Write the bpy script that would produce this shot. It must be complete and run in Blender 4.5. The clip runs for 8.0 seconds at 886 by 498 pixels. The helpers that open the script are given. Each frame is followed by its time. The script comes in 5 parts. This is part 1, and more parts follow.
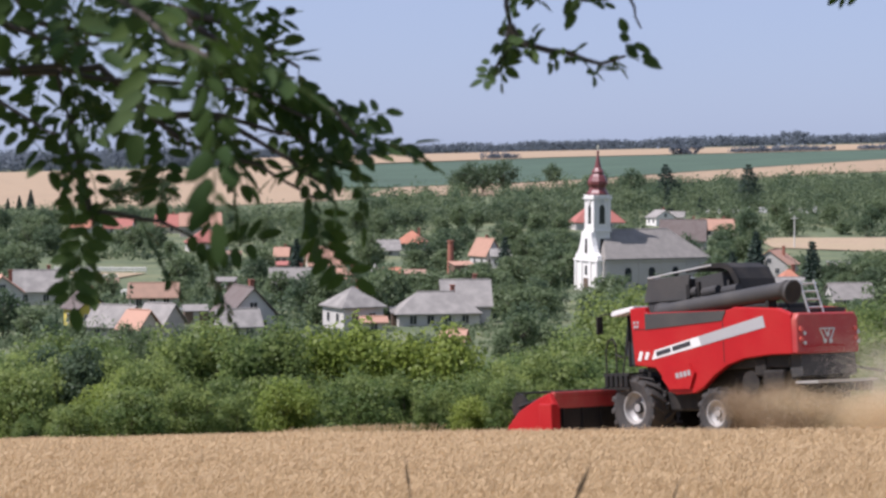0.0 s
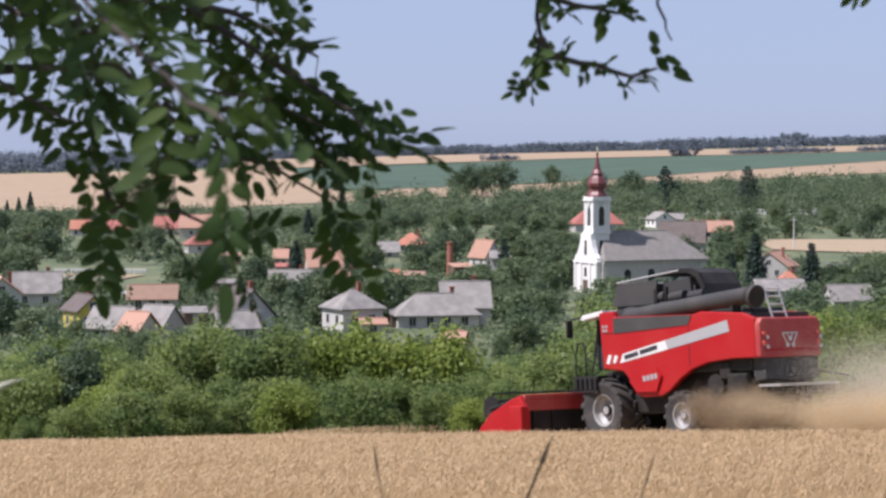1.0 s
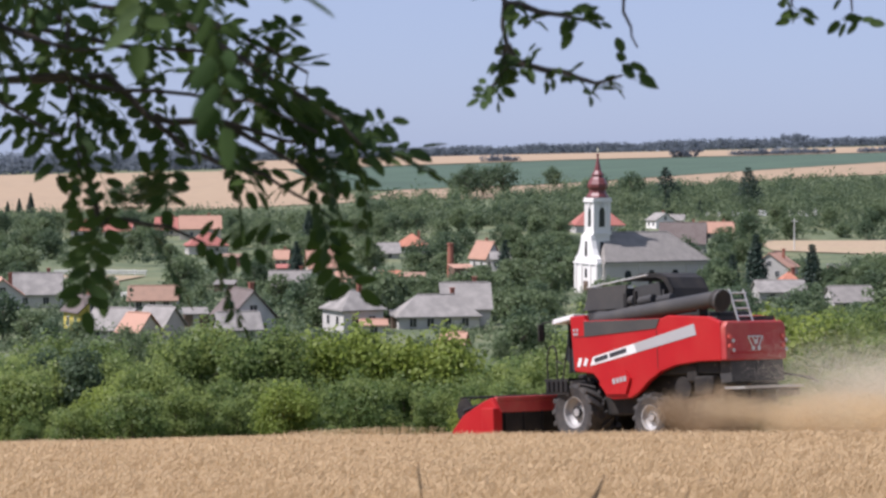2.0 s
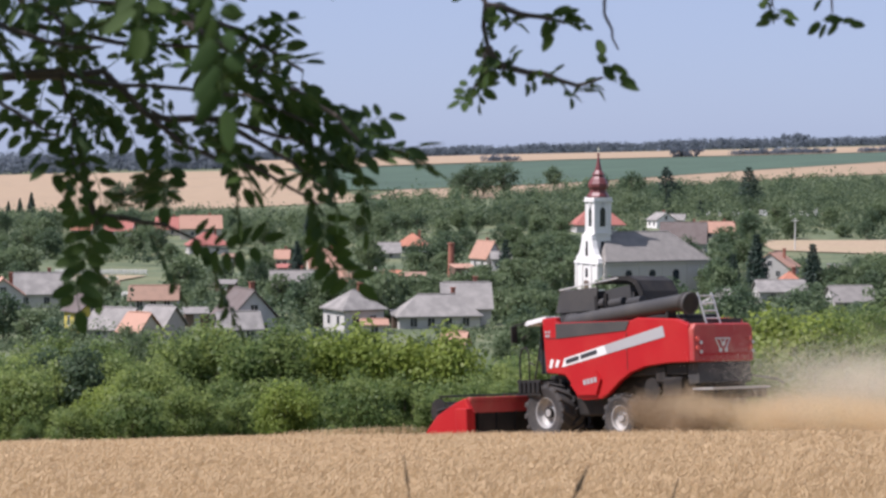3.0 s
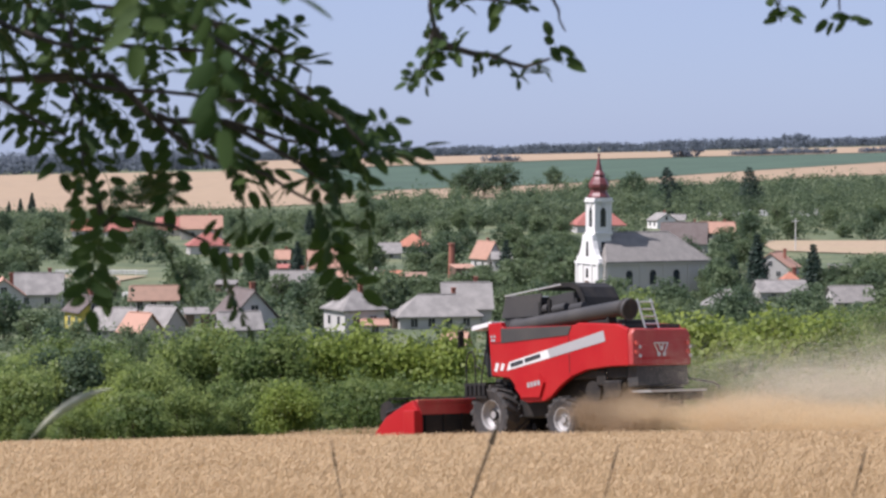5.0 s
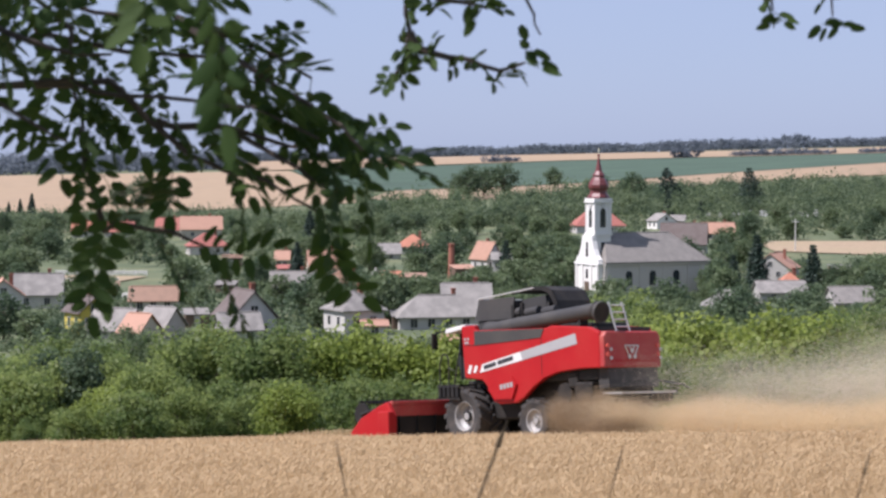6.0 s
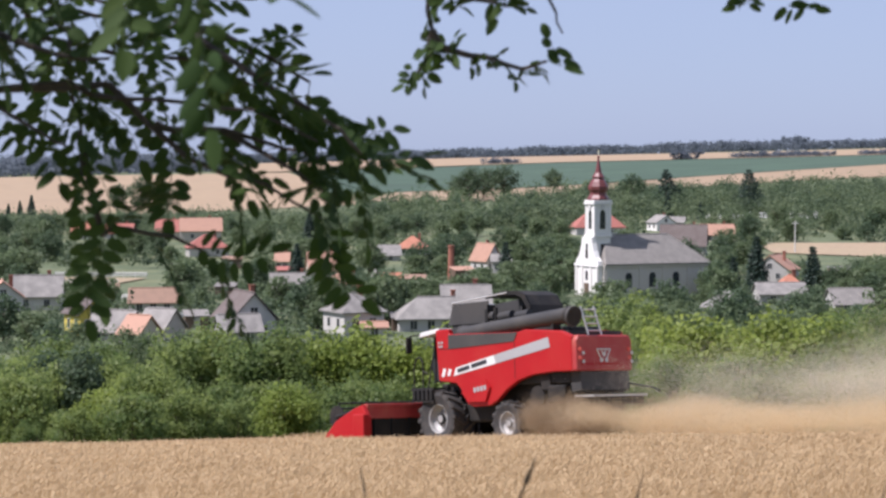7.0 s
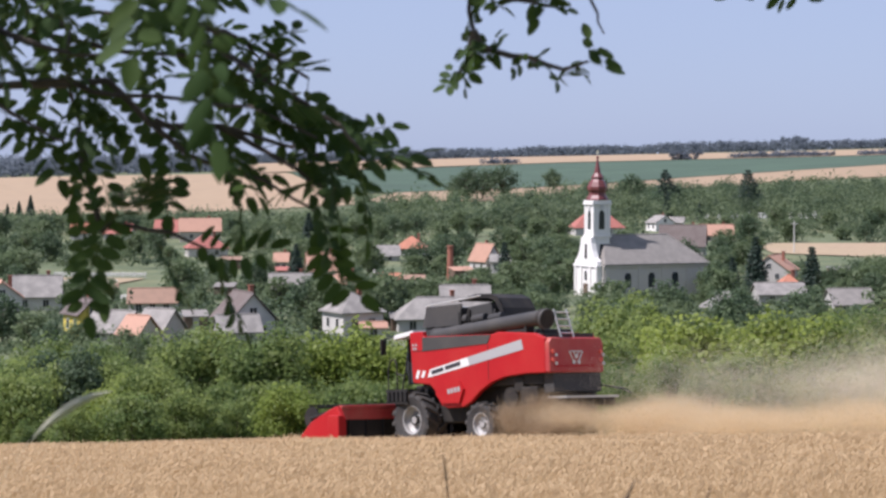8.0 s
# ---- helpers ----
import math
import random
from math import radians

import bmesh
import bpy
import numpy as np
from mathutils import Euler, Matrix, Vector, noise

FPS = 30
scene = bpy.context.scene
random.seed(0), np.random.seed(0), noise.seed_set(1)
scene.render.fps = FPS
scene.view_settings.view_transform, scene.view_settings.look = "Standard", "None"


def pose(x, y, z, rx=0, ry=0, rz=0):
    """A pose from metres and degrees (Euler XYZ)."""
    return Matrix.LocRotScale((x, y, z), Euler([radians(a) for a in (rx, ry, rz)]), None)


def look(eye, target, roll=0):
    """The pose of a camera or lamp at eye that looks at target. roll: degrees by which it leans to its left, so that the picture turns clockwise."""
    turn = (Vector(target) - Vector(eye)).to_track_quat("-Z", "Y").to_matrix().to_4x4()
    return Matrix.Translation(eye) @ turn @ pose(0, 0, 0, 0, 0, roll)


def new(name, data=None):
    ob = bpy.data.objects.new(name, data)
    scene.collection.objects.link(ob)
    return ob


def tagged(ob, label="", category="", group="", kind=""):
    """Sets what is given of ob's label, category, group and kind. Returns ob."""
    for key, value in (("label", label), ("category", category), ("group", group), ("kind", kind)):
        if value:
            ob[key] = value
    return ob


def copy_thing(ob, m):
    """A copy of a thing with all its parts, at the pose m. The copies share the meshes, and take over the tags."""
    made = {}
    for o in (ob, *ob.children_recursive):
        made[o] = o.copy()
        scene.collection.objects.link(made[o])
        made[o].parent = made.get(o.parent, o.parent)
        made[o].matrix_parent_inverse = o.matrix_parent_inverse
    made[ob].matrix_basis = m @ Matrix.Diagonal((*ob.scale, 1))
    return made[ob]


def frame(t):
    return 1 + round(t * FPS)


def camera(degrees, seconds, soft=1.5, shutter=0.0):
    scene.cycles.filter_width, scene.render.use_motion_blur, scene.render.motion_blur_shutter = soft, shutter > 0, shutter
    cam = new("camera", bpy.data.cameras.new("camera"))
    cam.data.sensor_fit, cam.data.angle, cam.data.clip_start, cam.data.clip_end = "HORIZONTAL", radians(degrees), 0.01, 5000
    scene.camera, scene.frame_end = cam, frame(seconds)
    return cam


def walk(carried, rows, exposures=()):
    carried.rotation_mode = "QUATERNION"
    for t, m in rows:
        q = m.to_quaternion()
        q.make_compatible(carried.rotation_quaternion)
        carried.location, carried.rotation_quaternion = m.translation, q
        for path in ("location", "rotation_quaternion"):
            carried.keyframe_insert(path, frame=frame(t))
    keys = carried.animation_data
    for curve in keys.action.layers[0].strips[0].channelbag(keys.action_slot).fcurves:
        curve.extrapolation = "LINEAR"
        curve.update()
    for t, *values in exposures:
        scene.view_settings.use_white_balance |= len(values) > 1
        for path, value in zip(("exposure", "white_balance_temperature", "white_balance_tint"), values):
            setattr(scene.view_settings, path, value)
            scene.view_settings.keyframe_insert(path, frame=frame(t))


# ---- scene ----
# ---------------------------------------------------------------- camera
cam = camera(24.57, 8.0, soft=2.7)
cam.data.dof.use_dof, cam.data.dof.focus_distance, cam.data.dof.aperture_fstop = True, 60.0, 17.0
EYE = (0.0, 0.0, 0.0)
# seconds, turn to the right and tilt in hundredths of a degree
DRIFT = ((0.0, 1.6, 7.2), (0.5, 1.6, 0.0), (1.0, 3.2, 2.4), (1.5, 3.2, -1.6), (2.2, 1.2, -0.5), (3.0, 0.0, 0.0), (3.5, 0.0, 0.0),
         (4.0, 0.0, 0.8), (4.5, -1.6, 0.0), (5.2, -1.2, -1.0), (6.0, -0.8, -2.4), (6.5, -0.8, -7.2), (7.0, 0.0, -7.2), (7.5, 0.0, -7.2), (8.0, 2.4, -8.0))
PITCH = -2.40
walk(cam, [(t, pose(*EYE, 90 + PITCH - v / 100, 0, -h / 100)) for t, h, v in DRIFT],
     exposures=((0.0, 0.86, 6020, 22), (8.0, 0.90, 6020, 22)))

# ---------------------------------------------------------------- world and sun
SUN_TO = Vector((-0.55, -0.16, 0.82)).normalized()
world = bpy.data.worlds.new("summer_sky")
scene.world = world
world.use_nodes = True
wn = world.node_tree
sky = wn.nodes.new("ShaderNodeTexSky")
sky.sky_type = "NISHITA"
sky.sun_disc = False
sky.sun_elevation = math.asin(SUN_TO.z)
sky.sun_rotation = math.atan2(SUN_TO.x, SUN_TO.y)
sky.altitude = 150
sky.air_density = 0.9
sky.dust_density = 1.1
sky.ozone_density = 4.0
background = wn.nodes["Background"]
background.inputs["Strength"].default_value = 0.085
# summer haze evens out the blue of the sky
haze = wn.nodes.new("ShaderNodeMix")
haze.data_type = "RGBA"
haze.inputs["Factor"].default_value = 0.8
haze.inputs["B"].default_value = (2.75, 3.28, 4.2, 1)
wn.links.new(sky.outputs["Color"], haze.inputs["A"])
wn.links.new(haze.outputs["Result"], background.inputs["Color"])
sun = new("sun", bpy.data.lights.new("sun", "SUN"))
sun.data.energy, sun.data.angle, sun.data.color = 3.85, radians(0.6), (1.0, 0.95, 0.87)
sun.matrix_world = look(SUN_TO * 100, (0, 0, 0))


# ---------------------------------------------------------------- materials
def mat(name, color, rough=0.6, metal=0.0, var=0.25, scale=4.0, fine=40.0, bump=0.15, dirt=None, dirt_amount=0.5, dist=0.02, spec=0.5):
    """Two scales of colour variation, fine bump, and stains of a second colour."""
    m = bpy.data.materials.new(name)
    m.use_nodes = True
    n, l = m.node_tree.nodes, m.node_tree.links
    b = n["Principled BSDF"]
    b.inputs["Roughness"].default_value = rough
    b.inputs["Metallic"].default_value = metal
    b.inputs["Specular IOR Level"].default_value = spec
    co = n.new("ShaderNodeTexCoord")
    big, small = n.new("ShaderNodeTexNoise"), n.new("ShaderNodeTexNoise")
    big.inputs["Scale"].default_value, small.inputs["Scale"].default_value = scale, fine
    big.inputs["Detail"].default_value = 5
    l.new(co.outputs["Object"], big.inputs["Vector"])
    l.new(co.outputs["Object"], small.inputs["Vector"])
    add = n.new("ShaderNodeMath")
    add.operation = "ADD"
    l.new(big.outputs["Fac"], add.inputs[0])
    l.new(small.outputs["Fac"], add.inputs[1])
    info = n.new("ShaderNodeObjectInfo")
    rnd = n.new("ShaderNodeMath")
    rnd.operation = "MULTIPLY_ADD"
    rnd.inputs[1].default_value, rnd.inputs[2].default_value = 0.3, -0.15
    l.new(info.outputs["Random"], rnd.inputs[0])
    tot = n.new("ShaderNodeMath")
    l.new(add.outputs[0], tot.inputs[0])
    l.new(rnd.outputs[0], tot.inputs[1])
    rng = n.new("ShaderNodeMapRange")
    rng.inputs["From Min"].default_value, rng.inputs["From Max"].default_value = 0.6, 1.4
    rng.inputs["To Min"].default_value, rng.inputs["To Max"].default_value = 1 - var, 1 + var
    l.new(tot.outputs[0], rng.inputs["Value"])
    mul = n.new("ShaderNodeVectorMath")
    mul.operation = "SCALE"
    mul.inputs[0].default_value = color
    l.new(rng.outputs["Result"], mul.inputs["Scale"])
    out = mul.outputs["Vector"]
    if dirt:
        ramp, mix = n.new("ShaderNodeMapRange"), n.new("ShaderNodeMix")
        ramp.inputs["From Min"].default_value, ramp.inputs["From Max"].default_value = 0.45, 0.75
        ramp.inputs["To Max"].default_value = dirt_amount
        l.new(big.outputs["Fac"], ramp.inputs["Value"])
        mix.data_type = "RGBA"
        l.new(ramp.outputs["Result"], mix.inputs["Factor"])
        l.new(out, mix.inputs["A"])
        mix.inputs["B"].default_value = (*dirt, 1)
        out = mix.outputs["Result"]
    l.new(out, b.inputs["Base Color"])
    if bump:
        bp = n.new("ShaderNodeBump")
        bp.inputs["Strength"].default_value, bp.inputs["Distance"].default_value = bump, dist
        l.new(add.outputs[0], bp.inputs["Height"])
        l.new(bp.outputs["Normal"], b.inputs["Normal"])
    return m


def leaf_mat(name, color, second, through_light=0.35, rough=0.5, spread=0.5, clump=0.0):
    """Leaves: colour varies leaf by leaf and plant by plant, some light passes through."""
    m = bpy.data.materials.new(name)
    m.use_nodes = True
    n, l = m.node_tree.nodes, m.node_tree.links
    b = n["Principled BSDF"]
    b.inputs["Roughness"].default_value = rough
    b.inputs["Specular IOR Level"].default_value = 0.25
    geo, info, mix = n.new("ShaderNodeNewGeometry"), n.new("ShaderNodeObjectInfo"), n.new("ShaderNodeMix")
    mix.data_type = "RGBA"
    mix.inputs["A"].default_value, mix.inputs["B"].default_value = (*color, 1), (*second, 1)
    ad = n.new("ShaderNodeMath")
    ad.operation = "MULTIPLY_ADD"
    ad.inputs[1].default_value = spread
    l.new(geo.outputs["Random Per Island"], ad.inputs[0])
    sc = n.new("ShaderNodeMath")
    sc.operation = "MULTIPLY"
    sc.inputs[1].default_value = 1 - spread
    l.new(info.outputs["Random"], sc.inputs[0])
    l.new(sc.outputs[0], ad.inputs[2])
    fac = ad.outputs[0]
    if clump:
        # neighbouring crowns differ
        co, no, bl = n.new("ShaderNodeTexCoord"), n.new("ShaderNodeTexNoise"), n.new("ShaderNodeMath")
        no.inputs["Scale"].default_value, no.inputs["Detail"].default_value = clump, 2
        l.new(co.outputs["Object"], no.inputs["Vector"])
        stretch = n.new("ShaderNodeMapRange")
        stretch.inputs["From Min"].default_value, stretch.inputs["From Max"].default_value = 0.36, 0.64
        stretch.inputs["To Min"].default_value, stretch.inputs["To Max"].default_value = -0.45, 0.45
        l.new(no.outputs["Fac"], stretch.inputs["Value"])
        l.new(fac, bl.inputs[0])
        l.new(stretch.outputs["Result"], bl.inputs[1])
        bl.use_clamp = True
        fac = bl.outputs[0]
    l.new(fac, mix.inputs["Factor"])
    l.new(mix.outputs["Result"], b.inputs["Base Color"])
    tr, sh = n.new("ShaderNodeBsdfTranslucent"), n.new("ShaderNodeMixShader")
    l.new(mix.outputs["Result"], tr.inputs["Color"])
    sh.inputs["Fac"].default_value = through_light
    l.new(b.outputs["BSDF"], sh.inputs[1])
    l.new(tr.outputs["BSDF"], sh.inputs[2])
    l.new(sh.outputs["Shader"], n["Material Output"].inputs["Surface"])
    return m


M = {
    "meadow": mat("meadow_grass", (0.080, 0.104, 0.046), 0.9, 0, 0.45, 0.05, 0.6, 0.3, (0.17, 0.15, 0.07), 0.6, 0.3),
    "soil": mat("field_soil", (0.39, 0.275, 0.15), 0.95, 0, 0.25, 0.4, 14, 0.4, (0.27, 0.19, 0.10), 0.5, 0.05),
    "stubble_far": mat("stubble_far", (0.29, 0.21, 0.128), 0.95, 0, 0.18, 0.012, 0.15, 0.2, (0.24, 0.17, 0.10), 0.5, 0.2),
    "maize": mat("maize_field", (0.043, 0.078, 0.046), 0.9, 0, 0.25, 0.02, 0.4, 0.5, (0.055, 0.095, 0.055), 0.5, 0.5),
    "hay": mat("hay_meadow", (0.30, 0.225, 0.14), 0.95, 0, 0.25, 0.05, 0.7, 0.3, (0.20, 0.17, 0.09), 0.6, 0.2),
    "church_white": mat("church_lime_wash", (0.70, 0.685, 0.64), 0.85, 0, 0.08, 0.4, 6, 0.15, (0.55, 0.52, 0.46), 0.35),
    "render_white": mat("lime_plaster_white", (0.45, 0.435, 0.405), 0.85, 0, 0.08, 0.4, 6, 0.15, (0.55, 0.52, 0.46), 0.35),
    "render_stone": mat("weathered_stone_plaster", (0.46, 0.43, 0.385), 0.85, 0, 0.1, 0.3, 6, 0.15, (0.42, 0.39, 0.34), 0.45),
    "render_cream": mat("cream_plaster", (0.48, 0.43, 0.35), 0.85, 0, 0.1, 0.4, 6, 0.15, (0.45, 0.40, 0.32), 0.4),
    "render_grey": mat("grey_plaster", (0.38, 0.365, 0.335), 0.85, 0, 0.12, 0.4, 6, 0.15, (0.33, 0.31, 0.27), 0.4),
    "render_yellow": mat("yellow_plaster", (0.50, 0.40, 0.07), 0.85, 0, 0.1, 0.4, 6, 0.15, (0.40, 0.31, 0.09), 0.4),
    "roof_grey": mat("grey_slate_roof", (0.19, 0.177, 0.158), 0.85, 0, 0.26, 0.7, 8, 0.3, (0.22, 0.20, 0.18), 0.5, 0.05),
    "roof_lightgrey": mat("pale_slate_roof", (0.20, 0.188, 0.17), 0.85, 0, 0.26, 0.7, 8, 0.3, (0.31, 0.29, 0.26), 0.5, 0.05),
    "roof_dark": mat("dark_slate_roof", (0.105, 0.082, 0.072), 0.85, 0, 0.26, 0.7, 8, 0.3, (0.11, 0.10, 0.09), 0.5, 0.05),
    "roof_orange": mat("orange_clay_roof", (0.37, 0.15, 0.09), 0.8, 0, 0.2, 0.7, 8, 0.3, (0.38, 0.16, 0.10), 0.5, 0.05),
    "roof_salmon": mat("faded_clay_roof", (0.36, 0.205, 0.14), 0.8, 0, 0.2, 0.7, 8, 0.3, (0.30, 0.165, 0.115), 0.5, 0.05),
    "roof_red": mat("red_clay_roof", (0.30, 0.105, 0.08), 0.8, 0, 0.2, 0.7, 8, 0.3, (0.28, 0.10, 0.08), 0.5, 0.05),
    "roof_brown": mat("brown_clay_roof", (0.25, 0.155, 0.105), 0.8, 0, 0.2, 0.7, 8, 0.3, (0.25, 0.15, 0.10), 0.5, 0.05),
    "glass_dark": mat("window_glass", (0.03, 0.035, 0.04), 0.12, 0, 0.2, 1, 8, 0.02),
    "wood_dark": mat("dark_wood", (0.12, 0.08, 0.055), 0.7, 0, 0.25, 1, 12, 0.2),
    "brick": mat("old_brick", (0.26, 0.10, 0.065), 0.85, 0, 0.25, 1.2, 12, 0.3),
    "spire": mat("spire_red_sheet", (0.15, 0.038, 0.034), 0.42, 0.0, 0.3, 0.5, 5, 0.1, (0.13, 0.05, 0.05), 0.6),
    "gilt": mat("gilded_metal", (0.85, 0.80, 0.62), 0.3, 0.6, 0.1, 4, 20, 0.05),
    "bark": mat("grey_brown_bark", (0.10, 0.08, 0.06), 0.95, 0, 0.35, 3, 25, 0.6),
    "bark_twig": mat("dark_twig_bark", (0.055, 0.042, 0.033), 0.9, 0, 0.35, 12, 90, 0.5, dist=0.002),
    "red": mat("combine_red_paint", (0.34, 0.008, 0.010), 0.42, 0, 0.10, 0.8, 18, 0.03, (0.33, 0.045, 0.03), 0.35, spec=0.3),
    "red_dusty": mat("dusty_red_paint", (0.36, 0.03, 0.03), 0.55, 0, 0.18, 1.2, 18, 0.05, (0.32, 0.16, 0.10), 0.45),
    "grey_panel": mat("graphite_panel", (0.050, 0.049, 0.047), 0.65, 0, 0.15, 1.0, 18, 0.04, (0.09, 0.082, 0.068), 0.4, spec=0.22),
    "grey_tube": mat("graphite_tube", (0.045, 0.044, 0.043), 0.6, 0, 0.15, 1.0, 18, 0.04, (0.085, 0.078, 0.065), 0.4, spec=0.25),
    "black": mat("black_steel", (0.018, 0.017, 0.016), 0.65, 0, 0.3, 2.0, 20, 0.1, (0.055, 0.045, 0.034), 0.45, spec=0.25),
    "rubber": mat("dusty_rubber", (0.035, 0.033, 0.031), 0.85, 0, 0.3, 3.0, 25, 0.2, (0.10, 0.08, 0.058), 0.4),
    "rim": mat("silver_rim", (0.33, 0.325, 0.31), 0.5, 0.1, 0.12, 3, 20, 0.05, (0.33, 0.28, 0.21), 0.45),
    "silver": mat("silver_decal", (0.36, 0.36, 0.36), 0.4, 0.2, 0.06, 1, 12, 0.0),
    "white": mat("white_plastic", (0.62, 0.62, 0.60), 0.45, 0, 0.08, 2, 15, 0.03, (0.5, 0.45, 0.38), 0.3),
    "lamp_red": mat("red_lens", (0.6, 0.10, 0.07), 0.2, 0, 0.1, 6, 30, 0.02),
    "alu": mat("aluminium", (0.55, 0.54, 0.50), 0.4, 0.6, 0.1, 4, 30, 0.05),
    "letter": mat("dark_lettering", (0.03, 0.03, 0.035), 0.5, 0, 0.05, 4, 30, 0.0),
    "stone": mat("pale_stone", (0.55, 0.54, 0.51), 0.85, 0, 0.2, 1, 8, 0.2),
    "leaf_bush": leaf_mat("bush_leaves", (0.112, 0.170, 0.056), (0.25, 0.305, 0.09), 0.6, 0.5, 0.5, 0.55),
    "leaf_yellow": leaf_mat("yellow_green_leaves", (0.17, 0.235, 0.048), (0.285, 0.335, 0.072), 0.55),
    "leaf_dark": leaf_mat("dark_leaves", (0.07, 0.108, 0.06), (0.11, 0.155, 0.08), 0.5),
    "leaf_tree": leaf_mat("tree_leaves", (0.095, 0.135, 0.060), (0.175, 0.225, 0.115), 0.5),
    "leaf_wood": leaf_mat("woodland_leaves", (0.058, 0.09, 0.05), (0.165, 0.21, 0.11), 0.5, 0.6, 0.35, 0.10),
    # distance haze is put into this colour: paler and bluer than real leaves
    "leaf_hazed": leaf_mat("hazed_far_leaves", (0.13, 0.155, 0.185), (0.165, 0.19, 0.215), 0.55, 0.9),
    "needle": leaf_mat("conifer_needles", (0.028, 0.050, 0.038), (0.043, 0.068, 0.048), 0.2),
    "leaf_locust": leaf_mat("locust_leaflets", (0.023, 0.052, 0.013), (0.05, 0.085, 0.014), 0.35, 0.75),
    "dry_twigs": leaf_mat("dry_scrub", (0.10, 0.095, 0.07), (0.15, 0.14, 0.10), 0.1),
    "ear": leaf_mat("ripe_wheat_ears", (0.43, 0.315, 0.175), (0.53, 0.40, 0.235), 0.35, 0.6, 0.9),
    "straw": leaf_mat("wheat_straw", (0.41, 0.30, 0.16), (0.51, 0.39, 0.22), 0.3, 0.6, 0.9),
    "dust": leaf_mat("straw_dust", (0.62, 0.49, 0.30), (0.76, 0.63, 0.42), 0.5, 0.9, 0.9),
    # soil in the chaff, darkened further to stand for shade under the machine
    "dust_shaded": leaf_mat("shaded_soil_dust", (0.30, 0.225, 0.14), (0.42, 0.32, 0.205), 0.35, 0.9, 0.9),
    "dust_pale": leaf_mat("fine_pale_dust", (0.66, 0.60, 0.47), (0.76, 0.70, 0.57), 0.5, 0.9, 0.9),
    "blade": leaf_mat("pale_grass", (0.42, 0.42, 0.31), (0.48, 0.48, 0.36), 0.35),
    "dry_stem": mat("dry_brown_stem", (0.13, 0.088, 0.052), 0.9, 0, 0.3, 10, 60, 0.3, dist=0.002),
}


# ---------------------------------------------------------------- mesh helpers
def mesh_ob(name, bm, material, smooth=False):
    me = bpy.data.meshes.new(name)
    bm.normal_update()
    bm.to_mesh(me)
    bm.free()
    me.materials.append(material)
    if smooth:
        me.shade_smooth()
        me.set_sharp_from_angle(angle=radians(35))
    return new(name, me)


def part(name, bm, material, parent, label="", smooth=False):
    ob = mesh_ob(name, bm, material, smooth)
    ob.parent = parent
    return tagged(ob, label)


def thing(name, label, category, group="", m=None):
    ob = tagged(new(name), label, category, group)
    if m is not None:
        ob.matrix_basis = m
    return ob


def data_mesh(name, verts, faces, material):
    """A mesh from arrays that a rule has filled."""
    verts, faces = np.asarray(verts, float), np.asarray(faces, np.int32)
    me = bpy.data.meshes.new(name)
    k = faces.shape[1]
    me.vertices.add(len(verts))
    me.vertices.foreach_set("co", verts.ravel())
    me.loops.add(faces.size)
    me.loops.foreach_set("vertex_index", faces.ravel())
    me.polygons.add(len(faces))
    me.polygons.foreach_set("loop_start", np.arange(0, faces.size, k, dtype=np.int32))
    me.update(calc_edges=True)
    me.materials.append(material)
    return me


def box(bm, x0, x1, y0, y1, z0, z1, bevel=0.0):
    made = bmesh.ops.create_cube(bm, size=1, matrix=Matrix.LocRotScale(((x0 + x1) / 2, (y0 + y1) / 2, (z0 + z1) / 2), None, (abs(x1 - x0), abs(y1 - y0), abs(z1 - z0))))
    if bevel:
        edges = {e for v in made["verts"] for e in v.link_edges}
        bmesh.ops.bevel(bm, geom=list(edges), offset=bevel, segments=2, affect="EDGES", profile=0.5)
    return bm


def boxes(*rows, bevel=0.0):
    bm = bmesh.new()
    for r in rows:
        box(bm, *r, bevel=bevel)
    return bm


def rod(bm, a, b, r0, r1=None, seg=8):
    """A round bar from a to b."""
    a, b = Vector(a), Vector(b)
    d = b - a
    m = Matrix.Translation((a + b) / 2) @ d.to_track_quat("Z", "Y").to_matrix().to_4x4()
    bmesh.ops.create_cone(bm, cap_ends=True, segments=seg, radius1=r0, radius2=r0 if r1 is None else r1, depth=d.length, matrix=m)
    return bm


def rods(*rows, r=0.02, seg=8):
    bm = bmesh.new()
    for a, b in rows:
        rod(bm, a, b, r, seg=seg)
    return bm


def prism(outline, a, b, axis="y", bevel=0.0):
    """An outline in the plane across the axis, drawn out from a to b."""
    bm = bmesh.new()
    def at(p, s):
        return (p[0], s, p[1]) if axis == "y" else ((s, p[0], p[1]) if axis == "x" else (p[0], p[1], s))
    va = [bm.verts.new(at(p, a)) for p in outline]
    vb = [bm.verts.new(at(p, b)) for p in outline]
    bm.faces.new(va)
    bm.faces.new(vb[::-1])
    n = len(outline)
    for i in range(n):
        bm.faces.new((va[i], vb[i], vb[(i + 1) % n], va[(i + 1) % n]))
    bmesh.ops.recalc_face_normals(bm, faces=bm.faces)
    if bevel:
        bmesh.ops.bevel(bm, geom=list(bm.edges), offset=bevel, segments=2, affect="EDGES", profile=0.5)
    return bm


